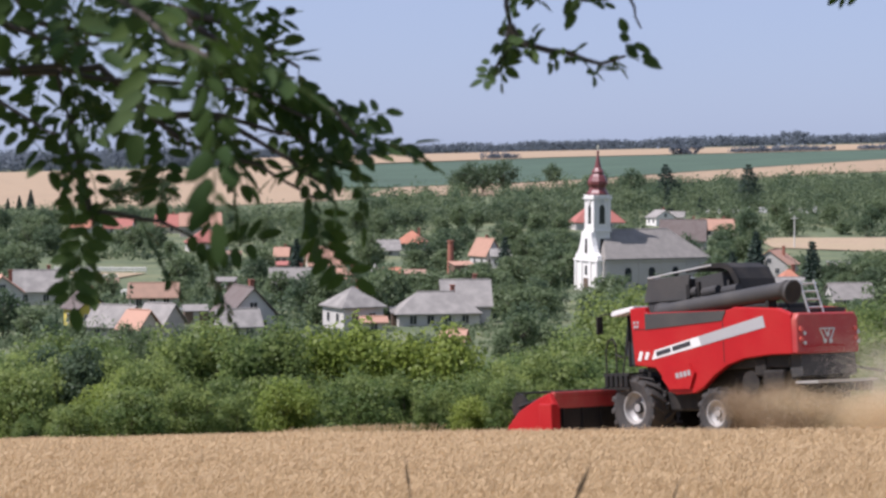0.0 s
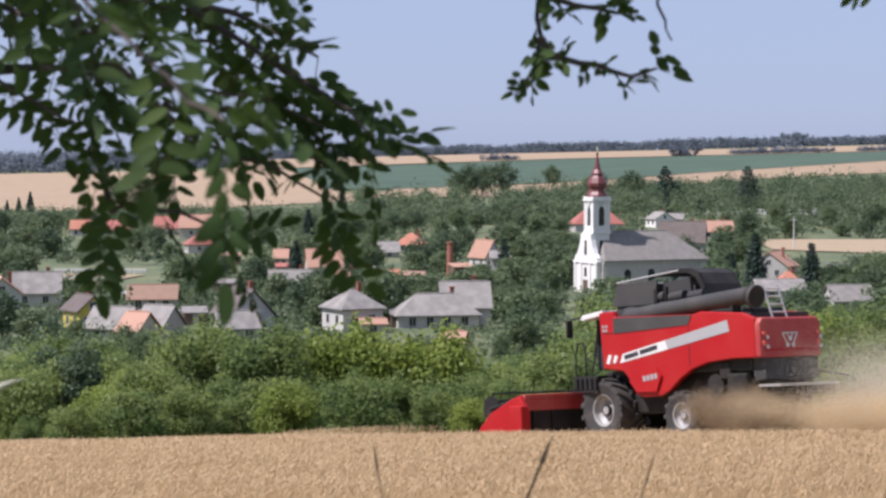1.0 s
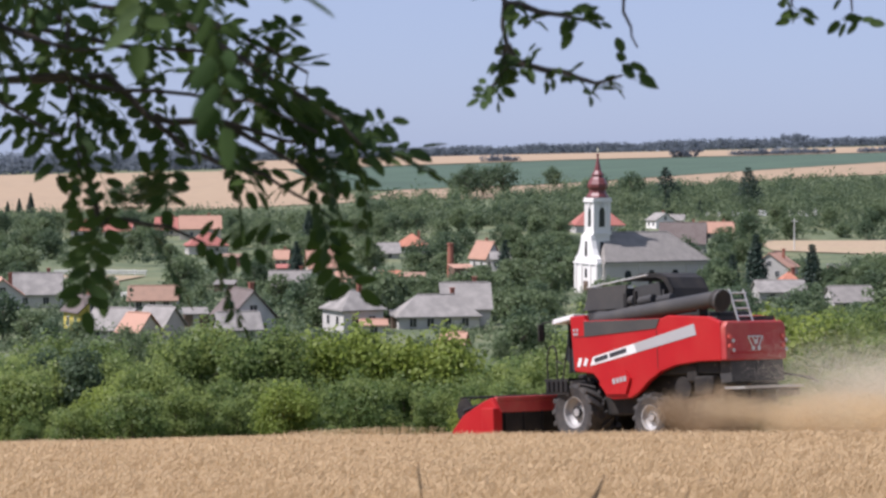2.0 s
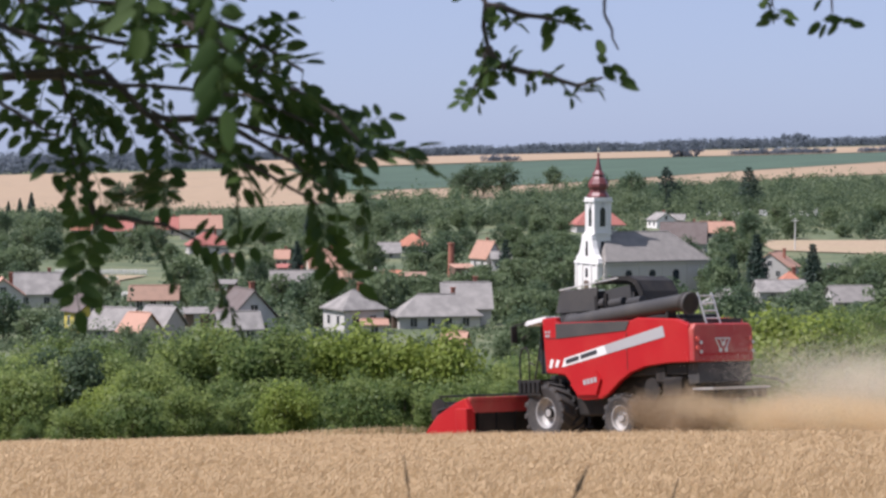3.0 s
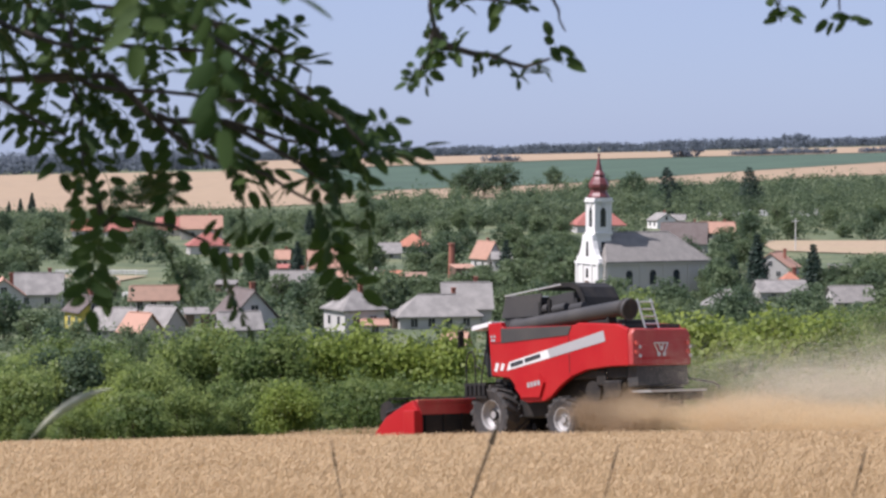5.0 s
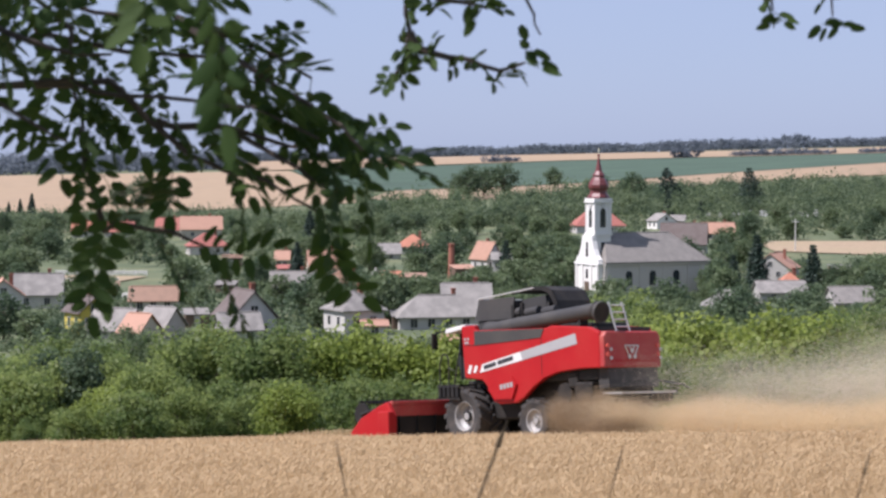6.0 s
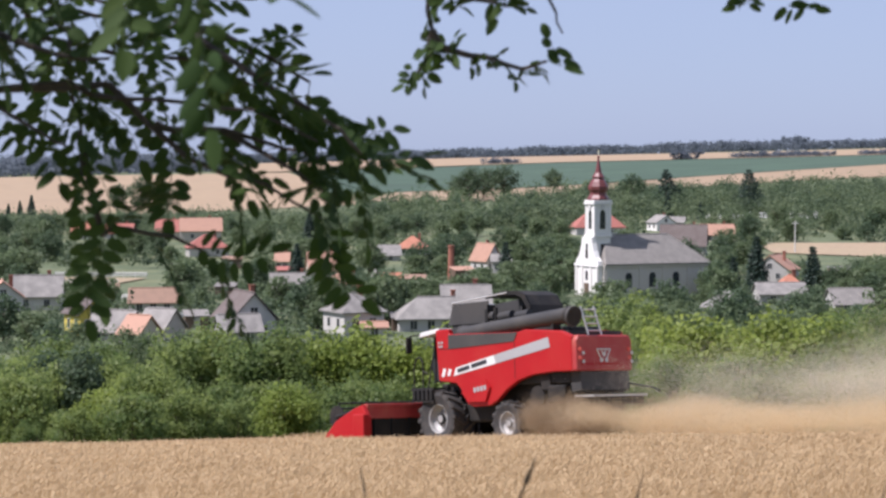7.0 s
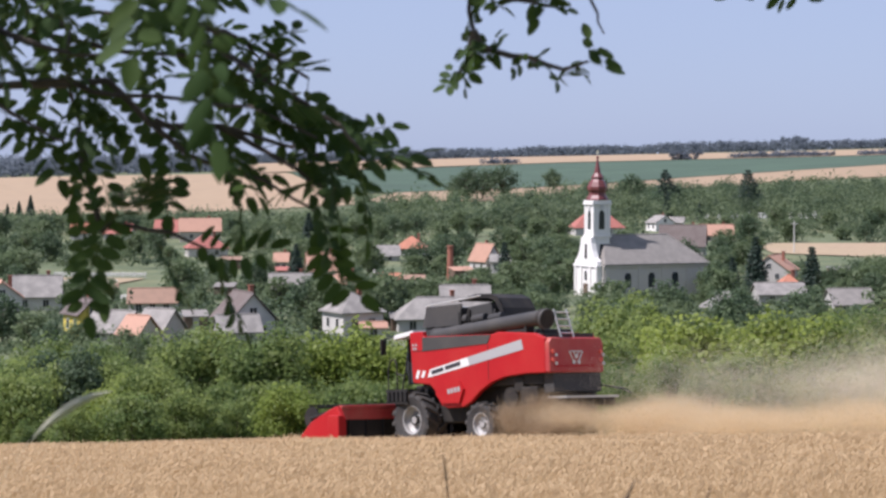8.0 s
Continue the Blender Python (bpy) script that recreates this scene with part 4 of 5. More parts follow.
def side_panel(y0, y1, end):
    """The long red side cover with its raised skirt over the front wheel and the arch over the rear one."""
    o = [(1.55, 3.50), (1.42, 1.98), (0.62, 1.90), (0.42, 1.72), (0.10, 1.26), (-0.15, 1.20), (-0.85, 1.22), (-1.20, 1.36), (-1.62, 1.66), (-2.1, 1.90), (-2.7, 2.05), (-3.6, 2.12), (end, 2.12), (end, 3.10), (-3.95, 3.26), (-2.45, 3.36), (-2.2, 3.30), (0.9, 3.36), (0.95, 3.52)]
    return prism(o, y0, y1, "y", 0.035)


def build_combine():
    t = thing("combine_harvester", "red combine harvester cutting wheat, trailing straw dust", "combine harvester")
    # chassis and inner body
    part("chassis", boxes((-4.0, 1.9, -0.95, 0.95, 0.95, 1.9), (-4.1, 1.2, -0.76, 1.25, 1.8, 3.2), bevel=0.04), M["black"], t)
    part("axle", rods(((1.47, -1.4, 0.86), (1.47, 1.4, 0.86)), r=0.16, seg=12), M["black"], t)
    part("axle", rods(((-1.58, -1.35, 0.70), (-1.58, 1.35, 0.70)), r=0.11, seg=12), M["black"], t)
    for s in (1, -1):
        y0, y1 = (1.28, 1.46) if s > 0 else (-0.96, -0.78)
        p = part("side_panel", side_panel(y0, y1, -4.40 if s > 0 else -4.0), M["red"], t)
        o = 1.46 if s > 0 else -0.96
        def strip(name, pts, material, depth=0.012, lab=""):
            a, b = (o - 0.004, o + depth) if s > 0 else (o - depth, o + 0.004)
            return part(name, prism(pts, a, b, "y"), material, p, lab)
        strip("grey_inset", [(0.93, 2.92), (0.93, 3.34), (-2.15, 3.29), (-2.0, 3.04)], M["grey_panel"], 0.02, "graphite grey inset panel")
        strip("stripe", [(0.72, 2.12), (0.60, 2.36), (-1.10, 2.67), (-1.20, 2.43)], M["white"], 0.012, "white end of the decal stripe")
        strip("stripe", [(-1.105, 2.67), (-3.45, 3.10), (-3.52, 2.81), (-1.205, 2.43)], M["silver"], 0.012, "silver decal stripe")
        strip("stripe", [(1.02, 2.14), (0.92, 2.34), (0.80, 2.31), (0.90, 2.12)], M["white"], 0.012, "white slanted decal")
        strip("stripe", [(1.28, 2.12), (1.18, 2.36), (1.06, 2.33), (1.16, 2.10)], M["white"], 0.012, "white slanted decal")
        strip("skirt_bulge", [(0.30, 1.62), (0.20, 1.95), (-0.75, 1.98), (-0.95, 1.75), (-0.75, 1.34), (0.02, 1.34)], M["red"], 0.07, "raised red wheel skirt")
        strip("panel_seam", [(-2.02, 1.98), (-2.02, 3.0), (-2.0, 3.0), (-2.0, 1.98)], M["black"], 0.006, "dark panel seam")
        strip("panel_seam", [(1.4, 2.92), (0.93, 2.92), (0.93, 2.94), (1.4, 2.94)], M["black"], 0.006, "dark panel seam")
        flip = 180 if s > 0 else 0
        turn = Matrix.Translation((-0.18, o + s * 0.016, 2.395)) @ Matrix.Rotation(radians(flip), 4, "Z") @ Matrix.Rotation(radians(90), 4, "X")
        bar = turn @ Matrix.Rotation(radians(10.5 if s > 0 else -10.5), 4, "Z")
        # the maker's name is a plain dark bar of broken blocks
        bm = bmesh.new()
        x = -0.72
        for wd in (0.56, 0.70):
            box(bm, x, x + wd, -0.06, 0.06, -0.003, 0.004)
            x += wd + 0.08
        nm = part("name_bar", bm, M["letter"], p, "dark bar of unreadable maker lettering")
        nm.matrix_basis = bar
        bm = bmesh.new()
        for i in range(4):
            box(bm, -0.3 + i * 0.15, -0.19 + i * 0.15, -0.07, 0.07, -0.003, 0.004)
        nm = part("model_bar", bm, M["silver"], p, "pale blocks of model lettering")
        nm.matrix_basis = Matrix.Translation((-0.55, o + s * 0.076, 1.72)) @ Matrix.Rotation(radians(flip), 4, "Z") @ Matrix.Rotation(radians(90), 4, "X") @ Matrix.Rotation(radians(8), 4, "Z")
        bm = bmesh.new()
        for dx, dz in ((-0.07, 0.06), (0.07, 0.06), (-0.055, -0.05), (0.055, -0.05)):
            box(bm, 1.30 + dx - 0.04, 1.30 + dx + 0.04, o, o + s * 0.012, 3.06 + dz - 0.035, 3.06 + dz + 0.035)
        part("badge", bm, M["silver"], p, "small silver badge")
    # engine deck and grain tank
    part("deck", boxes((-4.1, 0.9, -0.77, 1.27, 3.16, 3.26)), M["grey_panel"], t, "grey engine deck")
    tank = part("grain_tank", prism([(1.42, 3.2), (1.50, 3.72), (-1.4, 3.72), (-1.3, 3.2)], -0.76, 0.85, "y", 0.03), M["grey_panel"], t, "graphite grain tank")
    part("tank_flap", prism([(1.58, 3.66), (1.36, 4.28), (-0.25, 4.30), (-0.10, 3.66)], 0.85, 0.90, "y"), M["grey_panel"], tank, "raised grey tank side panel")
    part("tank_flap", prism([(1.56, 3.7), (1.52, 3.7), (1.36, 4.28), (1.40, 4.28)], -0.76, 0.88, "y"), M["grey_panel"], tank, "raised grey tank front panel")
    part("tank_flap", prism([(1.58, 3.66), (1.36, 4.30), (-0.1, 4.44), (-1.5, 4.40), (-1.5, 3.66)], -0.80, -0.76, "y"), M["grey_panel"], tank, "raised grey tank side panel")
    part("flap_edge", rods(((1.38, 0.9, 4.30), (-0.80, 0.62, 4.52)), ((1.38, 0.9, 4.30), (1.36, -0.76, 4.30)), r=0.022), M["alu"], tank, "pale metal edge of the flap")
    part("flap_hinge", boxes((-0.25, -0.12, 0.80, 0.92, 3.70, 4.05), (-0.55, -0.45, 0.78, 0.86, 3.7, 4.1)), M["black"], tank)
    # rounded cover at the back of the tank, open towards the front
    arc = [(0.25, 4.46), (-0.5, 4.58), (-1.15, 4.56), (-1.5, 4.42), (-1.7, 4.12), (-1.85, 3.6)]
    inner = [(x + 0.02, z - 0.05) for x, z in arc[::-1]]
    part("tank_cover", prism(arc + inner, -0.76, 0.55, "y"), M["black"], tank, "rounded dark tank cover")
    part("tank_cover_side", prism([(0.25, 4.46), (-0.5, 4.58), (-1.15, 4.56), (-1.5, 4.42), (-1.7, 4.12), (-1.85, 3.6), (-1.68, 3.6), (-1.54, 4.08), (-1.36, 4.34), (-1.08, 4.44), (-0.5, 4.46), (0.25, 4.38)], 0.5, 0.56, "y"), M["black"], tank)
    part("tank_rear_wall", boxes((-1.30, -1.24, -0.74, 0.5, 3.6, 4.1)), M["grey_panel"], tank)
    # unloading auger folded along the left side
    aug = part("unloading_auger", rods(((0.55, 1.16, 3.36), (-4.20, 1.30, 3.70)), r=0.215, seg=20), M["grey_tube"], t, "long graphite unloading auger tube", True)
    mouth = part("auger_mouth", rods(((-4.14, 1.30, 3.68), (-4.34, 1.30, 3.64)), r=0.27, seg=18), M["black"], aug, "black rubber auger mouth", True)
    part("mouth_rim", rods(((-4.30, 1.30, 3.648), (-4.37, 1.30, 3.634)), r=0.30, seg=20), M["grey_tube"], mouth, "grey steel rim", True)
    # solid black disc in place of the shaded hollow of the tube
    part("mouth_opening", rods(((-4.36, 1.30, 3.636), (-4.378, 1.30, 3.632)), r=0.255, seg=20), M["black"], mouth)
    part("auger_elbow", lathe([(0.28, 3.1), (0.28, 3.40), (0.22, 3.58), (0.08, 3.62)], 16, centre=(0.62, 1.05)), M["grey_tube"], aug)
    for x in (-0.2, -0.95, -1.7):
        part("duct", rods(((x + 0.32, 0.75, 3.82 + 0.01 * x), (x - 0.28, 0.8, 3.86 + 0.01 * x)), r=0.13, seg=12), M["grey_tube"], t, "grey air duct on the deck")
    part("auger_cradle", boxes((-3.6, -3.5, 1.1, 1.4, 3.2, 3.48)), M["black"], aug)
    part("engine_box", boxes((-3.3, -2.0, -0.7, 0.75, 3.2, 3.42), bevel=0.05), M["black"], t, "dark engine cover")
    part("exhaust", rods(((-2.2, -0.7, 3.2), (-2.2, -0.7, 3.6)), r=0.07), M["black"], t)
    # rear hood
    hood = part("rear_hood", prism([(1.44, 2.12), (1.44, 2.98), (1.34, 3.12), (-0.62, 3.12), (-0.72, 2.98), (-0.72, 2.12)], -4.56, -4.1, "x", 0.05), M["red_dusty"], t, "dusty red rear hood")
    part("hood_crease", boxes((-4.575, -4.53, -0.66, 1.26, 2.28, 2.34)), M["red"], hood)
    for y in (1.30, -0.58):
        for z in (2.72, 2.48):
            lamp = part("tail_lamp", rods(((-4.53, y, z), (-4.60, y, z)), r=0.065, seg=12), M["lamp_red"], hood, "round tail lamp")
            part("lamp_ring", rods(((-4.52, y - 0.12, z - 0.1), (-4.58, y - 0.12, z - 0.1)), r=0.05, seg=10), M["alu"], lamp)
    bm = bmesh.new()
    for pts in (((0.10, 2.72), (-0.42, 2.72)), ((0.10, 2.72), (-0.06, 2.44)), ((-0.42, 2.72), (-0.26, 2.44)), ((-0.06, 2.72), (-0.16, 2.52)), ((-0.26, 2.72), (-0.16, 2.52))):
        rod(bm, (-4.565, pts[0][0] + 0.56, pts[0][1]), (-4.565, pts[1][0] + 0.56, pts[1][1]), 0.022, seg=6)
    for y, z in ((-0.06, 2.42), (-0.26, 2.42), (-0.16, 2.58)):
        rod(bm, (-4.55, y + 0.56, z), (-4.59, y + 0.56, z), 0.06, seg=10)
    part("badge", bm, M["alu"], hood, "silver triangular badge")
    part("lower_hood", prism([(-4.0, 2.14), (-4.46, 2.14), (-4.50, 1.58), (-4.1, 1.52)], -0.68, 1.22, "y", 0.03), M["grey_panel"], t, "grey straw chopper hood")
    part("spreader_plate", boxes((-4.95, -4.2, -0.9, 1.2, 1.40, 1.46)), M["alu"], t, "pale straw spreader plate")
    for i in range(5):
        part("spreader_fin", prism([(-4.9, 1.16), (-4.4, 1.16), (-4.3, 1.40), (-4.9, 1.40)], -0.8 + i * 0.44, -0.77 + i * 0.44, "y"), M["black"], t)
    part("hitch_arm", rods(((-4.5, -0.65, 1.75), (-5.2, -0.9, 1.62)), ((-5.2, -0.9, 1.62), (-5.45, -0.9, 1.5)), r=0.03), M["black"], t)
    part("chopper_drive", boxes((-3.9, -3.2, 1.0, 1.32, 1.25, 1.75), (-3.3, -2.9, 1.05, 1.3, 1.6, 2.05), bevel=0.05), M["black"], t, "black belt drive housing")
    part("pulley", rods(((-2.7, 1.1, 1.45), (-2.7, 1.24, 1.45)), r=0.30, seg=20), M["black"], t)
    part("pulley", rods(((-3.75, 1.3, 1.5), (-3.75, 1.36, 1.5)), r=0.22, seg=20), M["black"], t)
    part("grain_pan", boxes((-3.4, 0.9, -0.9, 1.0, 0.75, 1.3), bevel=0.06), M["black"], t)
    # ladder on the hood
    lad = part("rear_ladder", rods(((-4.15, 0.55, 3.1), (-3.95, 0.66, 3.95)), ((-4.15, 0.05, 3.1), (-3.95, 0.16, 3.95)), r=0.03), M["alu"], t, "pale aluminium service ladder")
    for i in range(4):
        z = 3.26 + i * 0.2
        x = -4.15 + (z - 3.1) * 0.235
        part("rung", rods(((x, 0.57, z), (x, 0.07, z)), r=0.022), M["alu"], lad)
    part("hand_lever", rods(((-3.9, 0.9, 3.2), (-3.7, 0.95, 3.5)), r=0.025), M["black"], t)
    # cab
    cab = part("cab", prism([(1.60, 1.95), (2.25, 1.95), (2.55, 2.4), (2.35, 3.42), (1.60, 3.42)], -1.05, 0.85, "y", 0.05), M["glass_dark"], t, "dark glazed driver cab")
    part("cab_roof", prism([(1.50, 3.44), (2.40, 3.32), (2.50, 3.38), (2.36, 3.47), (1.50, 3.57)], -1.2, 1.36, "y", 0.02), M["white"], cab, "white cab roof")
    for x, y in ((1.66, 1.2), (2.30, 0.85), (1.66, -1.05), (2.30, -1.05)):
        part("cab_post", rods(((x, y, 1.95), (x, y, 3.42)), r=0.05), M["black"], cab)
    mir = part("mirror", boxes((2.60, 2.66, 1.50, 1.72, 2.86, 3.34), bevel=0.02), M["black"], cab, "black wing mirror")
    part("mirror_arm", rods(((2.3, 1.2, 3.44), (2.63, 1.6, 3.36)), r=0.02), M["black"], mir)
    plat = part("platform", boxes((1.50, 2.55, 0.8, 1.62, 1.72, 1.80)), M["black"], t, "black steel cab platform")
    for a, b in (((1.75, 1.6, 1.8), (1.62, 1.5, 2.75)), ((2.0, 1.6, 1.8), (2.0, 1.6, 2.55)), ((2.0, 1.6, 2.55), (2.12, 1.6, 2.72)), ((2.12, 1.6, 2.72), (2.3, 1.6, 2.68)), ((2.3, 1.6, 2.68), (2.42, 1.6, 2.4)), ((2.42, 1.6, 1.8), (2.42, 1.6, 2.4)), ((1.75, 1.6, 2.2), (2.0, 1.6, 2.3))):
        part("handrail", rods((a, b), r=0.024), M["black"], plat)
    for i in range(5):
        part("step_guard", boxes((1.56 + i * 0.2, 1.69 + i * 0.2, 1.56, 1.64, 1.42, 1.76), bevel=0.02), M["black"], plat)
    part("step_rail", boxes((1.5, 2.6, 1.58, 1.62, 1.36, 1.42)), M["black"], plat)
    # feeder house
    part("feeder_house", prism([(1.9, 1.7), (3.3, 1.15), (3.3, 0.45), (1.9, 0.95)], -0.75, 0.75, "y", 0.03), M["black"], t, "black sloping feeder house")
    # header
    hd = part("header", prism([(3.0, 0.35), (3.0, 1.30), (3.12, 1.32), (3.18, 0.55), (3.75, 0.32), (4.35, 0.24), (4.35, 0.18), (3.3, 0.2)], -3.0, 3.0, "y"), M["black"], t, "wide dark cutting header with red beam")
    part("top_beam", boxes((2.96, 3.12, -3.0, 3.0, 1.22, 1.36), bevel=0.02), M["red_dusty"], hd, "red header beam")
    part("back_panel", boxes((2.965, 2.998, -2.98, 2.98, 0.92, 1.22)), M["red_dusty"], hd, "dusty red upper header wall")
    for i in range(9):
        part("back_rib", boxes((2.93, 3.0, -2.7 + i * 0.675, -2.64 + i * 0.675, 0.4, 0.92)), M["black"], hd)
    for s in (1, -1):
        div = part("crop_divider", prism([(2.75, 0.30), (2.75, 0.95), (3.02, 1.34), (3.45, 1.22), (4.35, 0.86), (4.85, 0.46), (5.0, 0.26)], 3.0 * s, 3.0 * s + 0.16 * s, "y", 0.03), M["red"], hd, "bright red crop divider")
        part("divider_box", boxes((2.72, 3.25, 3.10 * s, 3.34 * s, 0.35, 1.06), bevel=0.03), M["red"], div)
        part("divider_tip", rods(((4.85, 3.08 * s, 0.36), (5.45, 3.02 * s, 0.30)), r=0.04), M["black"], div)
    part("auger_drum", rods(((3.5, -2.95, 0.62), (3.5, 2.95, 0.62)), r=0.24, seg=16), M["red_dusty"], hd)
    part("knife_bar", boxes((4.3, 4.5, -2.98, 2.98, 0.17, 0.21)), M["alu"], hd)
    for s in (1, -1):
        part("reel_arm", rods(((3.05, 2.9 * s, 1.3), (4.65, 2.9 * s, 0.98)), r=0.05), M["black"], hd)
    reel = new("reel")
    reel.parent = t
    reel.matrix_basis = pose(4.65, 0, 0.98)
    tagged(reel, "black pick-up reel with tine bars")
    for y in (-2.9, 2.84):
        part("end_plate", rods(((0, y, 0), (0, y + 0.05, 0)), r=0.36, seg=12), M["black"], reel, "black reel end plate")
    part("reel_shaft", rods(((0, -2.85, 0), (0, 2.85, 0)), r=0.06), M["black"], reel)
    for k in range(6):
        a = k * math.tau / 6
        x, z = 0.42 * math.cos(a), 0.42 * math.sin(a)
        bm = rods(((x, -2.85, z), (x, 2.85, z)), r=0.028)
        for i in range(24):
            y = -2.8 + i * 0.243
            rod(bm, (x, y, z), (x + 0.05, y, z - 0.22), 0.008, seg=4)
        part("tine_bar", bm, M["black"], reel)
        for y in (-2.8, 0.0, 2.8):
            part("reel_spoke", rods(((0, y, 0), (x, y, z)), r=0.02), M["black"], reel)
    wheels = []
    for s in (1, -1):
        wheels.append((wheel(t, 1.47, 1.16 * s, 0.90, 0.80, 0.43, 16, s, 0.86), 0.90))
        wheels.append((wheel(t, -1.58, 1.20 * s, 0.67, 0.54, 0.34, 14, s, 0.70), 0.67))
    return t, wheels, reel


COMBINE, WHEELS, REEL = build_combine()
# ---------------------------------------------------------------- wheat
def uncut(x, y):
    """True where the wheat stands: on the near side of the swath and ahead of the header."""
    r = Vector((x, y)) - MID
    n, s = r.dot(LEFT), r.dot(HEAD)
    return n > 3.35 or (n > -3.2 and s > way(8.0) + 4.9)


WHEAT_TOP = 0.45


def wheat():
    rng = np.random.default_rng(7)
    spots = []
    for y0, y1, per in ((11, 20, 600), (20, 32, 320), (32, 66, 150)):
        n = int(per * (y1 - y0) * (0.47 * (y0 + y1) / 2 + 3))
        y = rng.uniform(y0, y1, n)
        x = (rng.uniform(-0.5, 0.5, n)) * (0.47 * y + 3)
        r = np.stack((x - MID.x, y - MID.y), 1)
        a, s = r @ np.array(LEFT), r @ np.array(HEAD)
        keep = (a > 3.35) | ((a > -3.2) & (s > way(8.0) + 4.9))
        spots.append(np.stack((x[keep], y[keep]), 1))
    p = np.concatenate(spots)
    n = len(p)
    g = np.array([land(x, y) for x, y in p])
    patch = np.array([noise.noise((x * 0.35, y * 0.35, 0.0)) for x, y in p])
    h = WHEAT_TOP + 0.05 * patch + rng.normal(0, 0.035, n)
    lean = rng.normal(0, 0.07, (n, 2)) + np.array((0.05, 0.0))
    foot = np.column_stack((p, g + 0.1))
    top = np.column_stack((p + lean, g + h))
    nod = np.column_stack((lean * 0.5 + rng.normal(0, 0.025, (n, 2)), rng.uniform(0.025, 0.06, n)))
    a = rng.uniform(0, math.pi, n)
    side = np.column_stack((np.cos(a), np.sin(a) * 0.6, np.zeros(n)))
    wide = np.clip(p[:, 1] / 30, 0.55, 1.35)[:, None]
    ear = np.stack((top, top + nod * 0.55 + side * 0.008 * wide, top + nod * 1.15, top + nod * 0.55 - side * 0.008 * wide), 1).reshape(-1, 3)
    ob = new("wheat_ears", data_mesh("wheat_ears", ear, np.arange(4 * n).reshape(-1, 4), M["ear"]))
    tagged(ob, "ripe golden wheat ears of the uncut field", "wheat", kind="stuff")
    stem = np.stack((foot - side * 0.006 * wide, foot + side * 0.006 * wide, top + side * 0.004 * wide, top - side * 0.004 * wide), 1).reshape(-1, 3)
    ob = new("wheat_stalks", data_mesh("wheat_stalks", stem, np.arange(4 * n).reshape(-1, 4), M["straw"]))
    tagged(ob, "dry golden wheat stalks of the uncut field", "wheat", kind="stuff")
    # matted straw inside the crop
    v, f = [], []
    step = 0.5
    for j in range(int(56 / step)):
        for i in range(-34, 34):
            x0, y0 = i * step, 10 + j * step
            if uncut(x0, y0) and uncut(x0 + step, y0) and uncut(x0, y0 + step) and uncut(x0 + step, y0 + step) and y0 + step < 65.6:
                k = len(v)
                for dx, dy in ((0, 0), (step, 0), (step, step), (0, step)):
                    x, y = x0 + dx, y0 + dy
                    v.append((x, y, land(x, y) + WHEAT_TOP - 0.17 + 0.05 * noise.noise((x * 0.35, y * 0.35, 0.0)) + 0.03 * noise.noise((x * 3, y * 3, 2.0))))
                f.append((k, k + 1, k + 2, k + 3))
    tagged(new("wheat_undergrowth", data_mesh("wheat_undergrowth", v, f, M["soil"])), "dense straw inside the standing crop", "wheat", kind="stuff")


field("field_7", (((-34, 3), (34, 3)), ((-34, 66), (34, 66))), 0.03, M["soil"], "tan soil and stubble of the wheat field", 40)
wheat()


def stubble():
    rng = np.random.default_rng(8)
    n = 26000
    y = rng.uniform(40, 66, n)
    x = rng.uniform(-16, 18, n)
    r = np.stack((x - MID.x, y - MID.y), 1)
    a, s = r @ np.array(LEFT), r @ np.array(HEAD)
    keep = ~((a > 3.35) | ((a > -3.2) & (s > way(8.0) + 4.9)))
    x, y = x[keep], y[keep]
    n = len(x)
    g = np.array([land(p, q) for p, q in zip(x, y)])
    foot = np.column_stack((x, y, g))
    up = np.column_stack((rng.normal(0, 0.02, (n, 2)), rng.uniform(0.12, 0.2, n)))
    v = np.stack((foot - (0.008, 0, 0), foot + (0.008, 0, 0), foot + up + (0.006, 0, 0), foot + up - (0.006, 0, 0)), 1).reshape(-1, 3)
    tagged(new("wheat_stubble", data_mesh("wheat_stubble", v, np.arange(4 * n).reshape(-1, 4), M["straw"])), "short cut wheat stubble behind the header", "stubble", kind="stuff")


stubble()
# ---------------------------------------------------------------- locust tree over the camera
def leaflet(vs, fs, at, along, nor, length, width):
    """One oval leaflet folded a little along its midrib."""
    along = along.normalized()
    side = along.cross(nor).normalized()
    k = len(vs)
    rib = [at + along * length * q for q in (0.0, 0.3, 0.68, 1.0)]
    lift = nor * width * 0.16
    vs.extend(rib)
    for sg in (1, -1):
        vs.append(rib[0].lerp(rib[1], 0.45) + side * sg * width * 0.40 + lift)
        vs.append(rib[1].lerp(rib[2], 0.45) + side * sg * width * 0.52 + lift)
        vs.append(rib[2].lerp(rib[3], 0.35) + side * sg * width * 0.36 + lift * 0.6)
    for b, flip in ((k + 4, False), (k + 7, True)):
        for f in ((k, b, k + 1), (k + 1, b, b + 1), (k + 1, b + 1, k + 2), (k + 2, b + 1, b + 2), (k + 2, b + 2, k + 3)):
            fs.append(f[::-1] if flip else f)


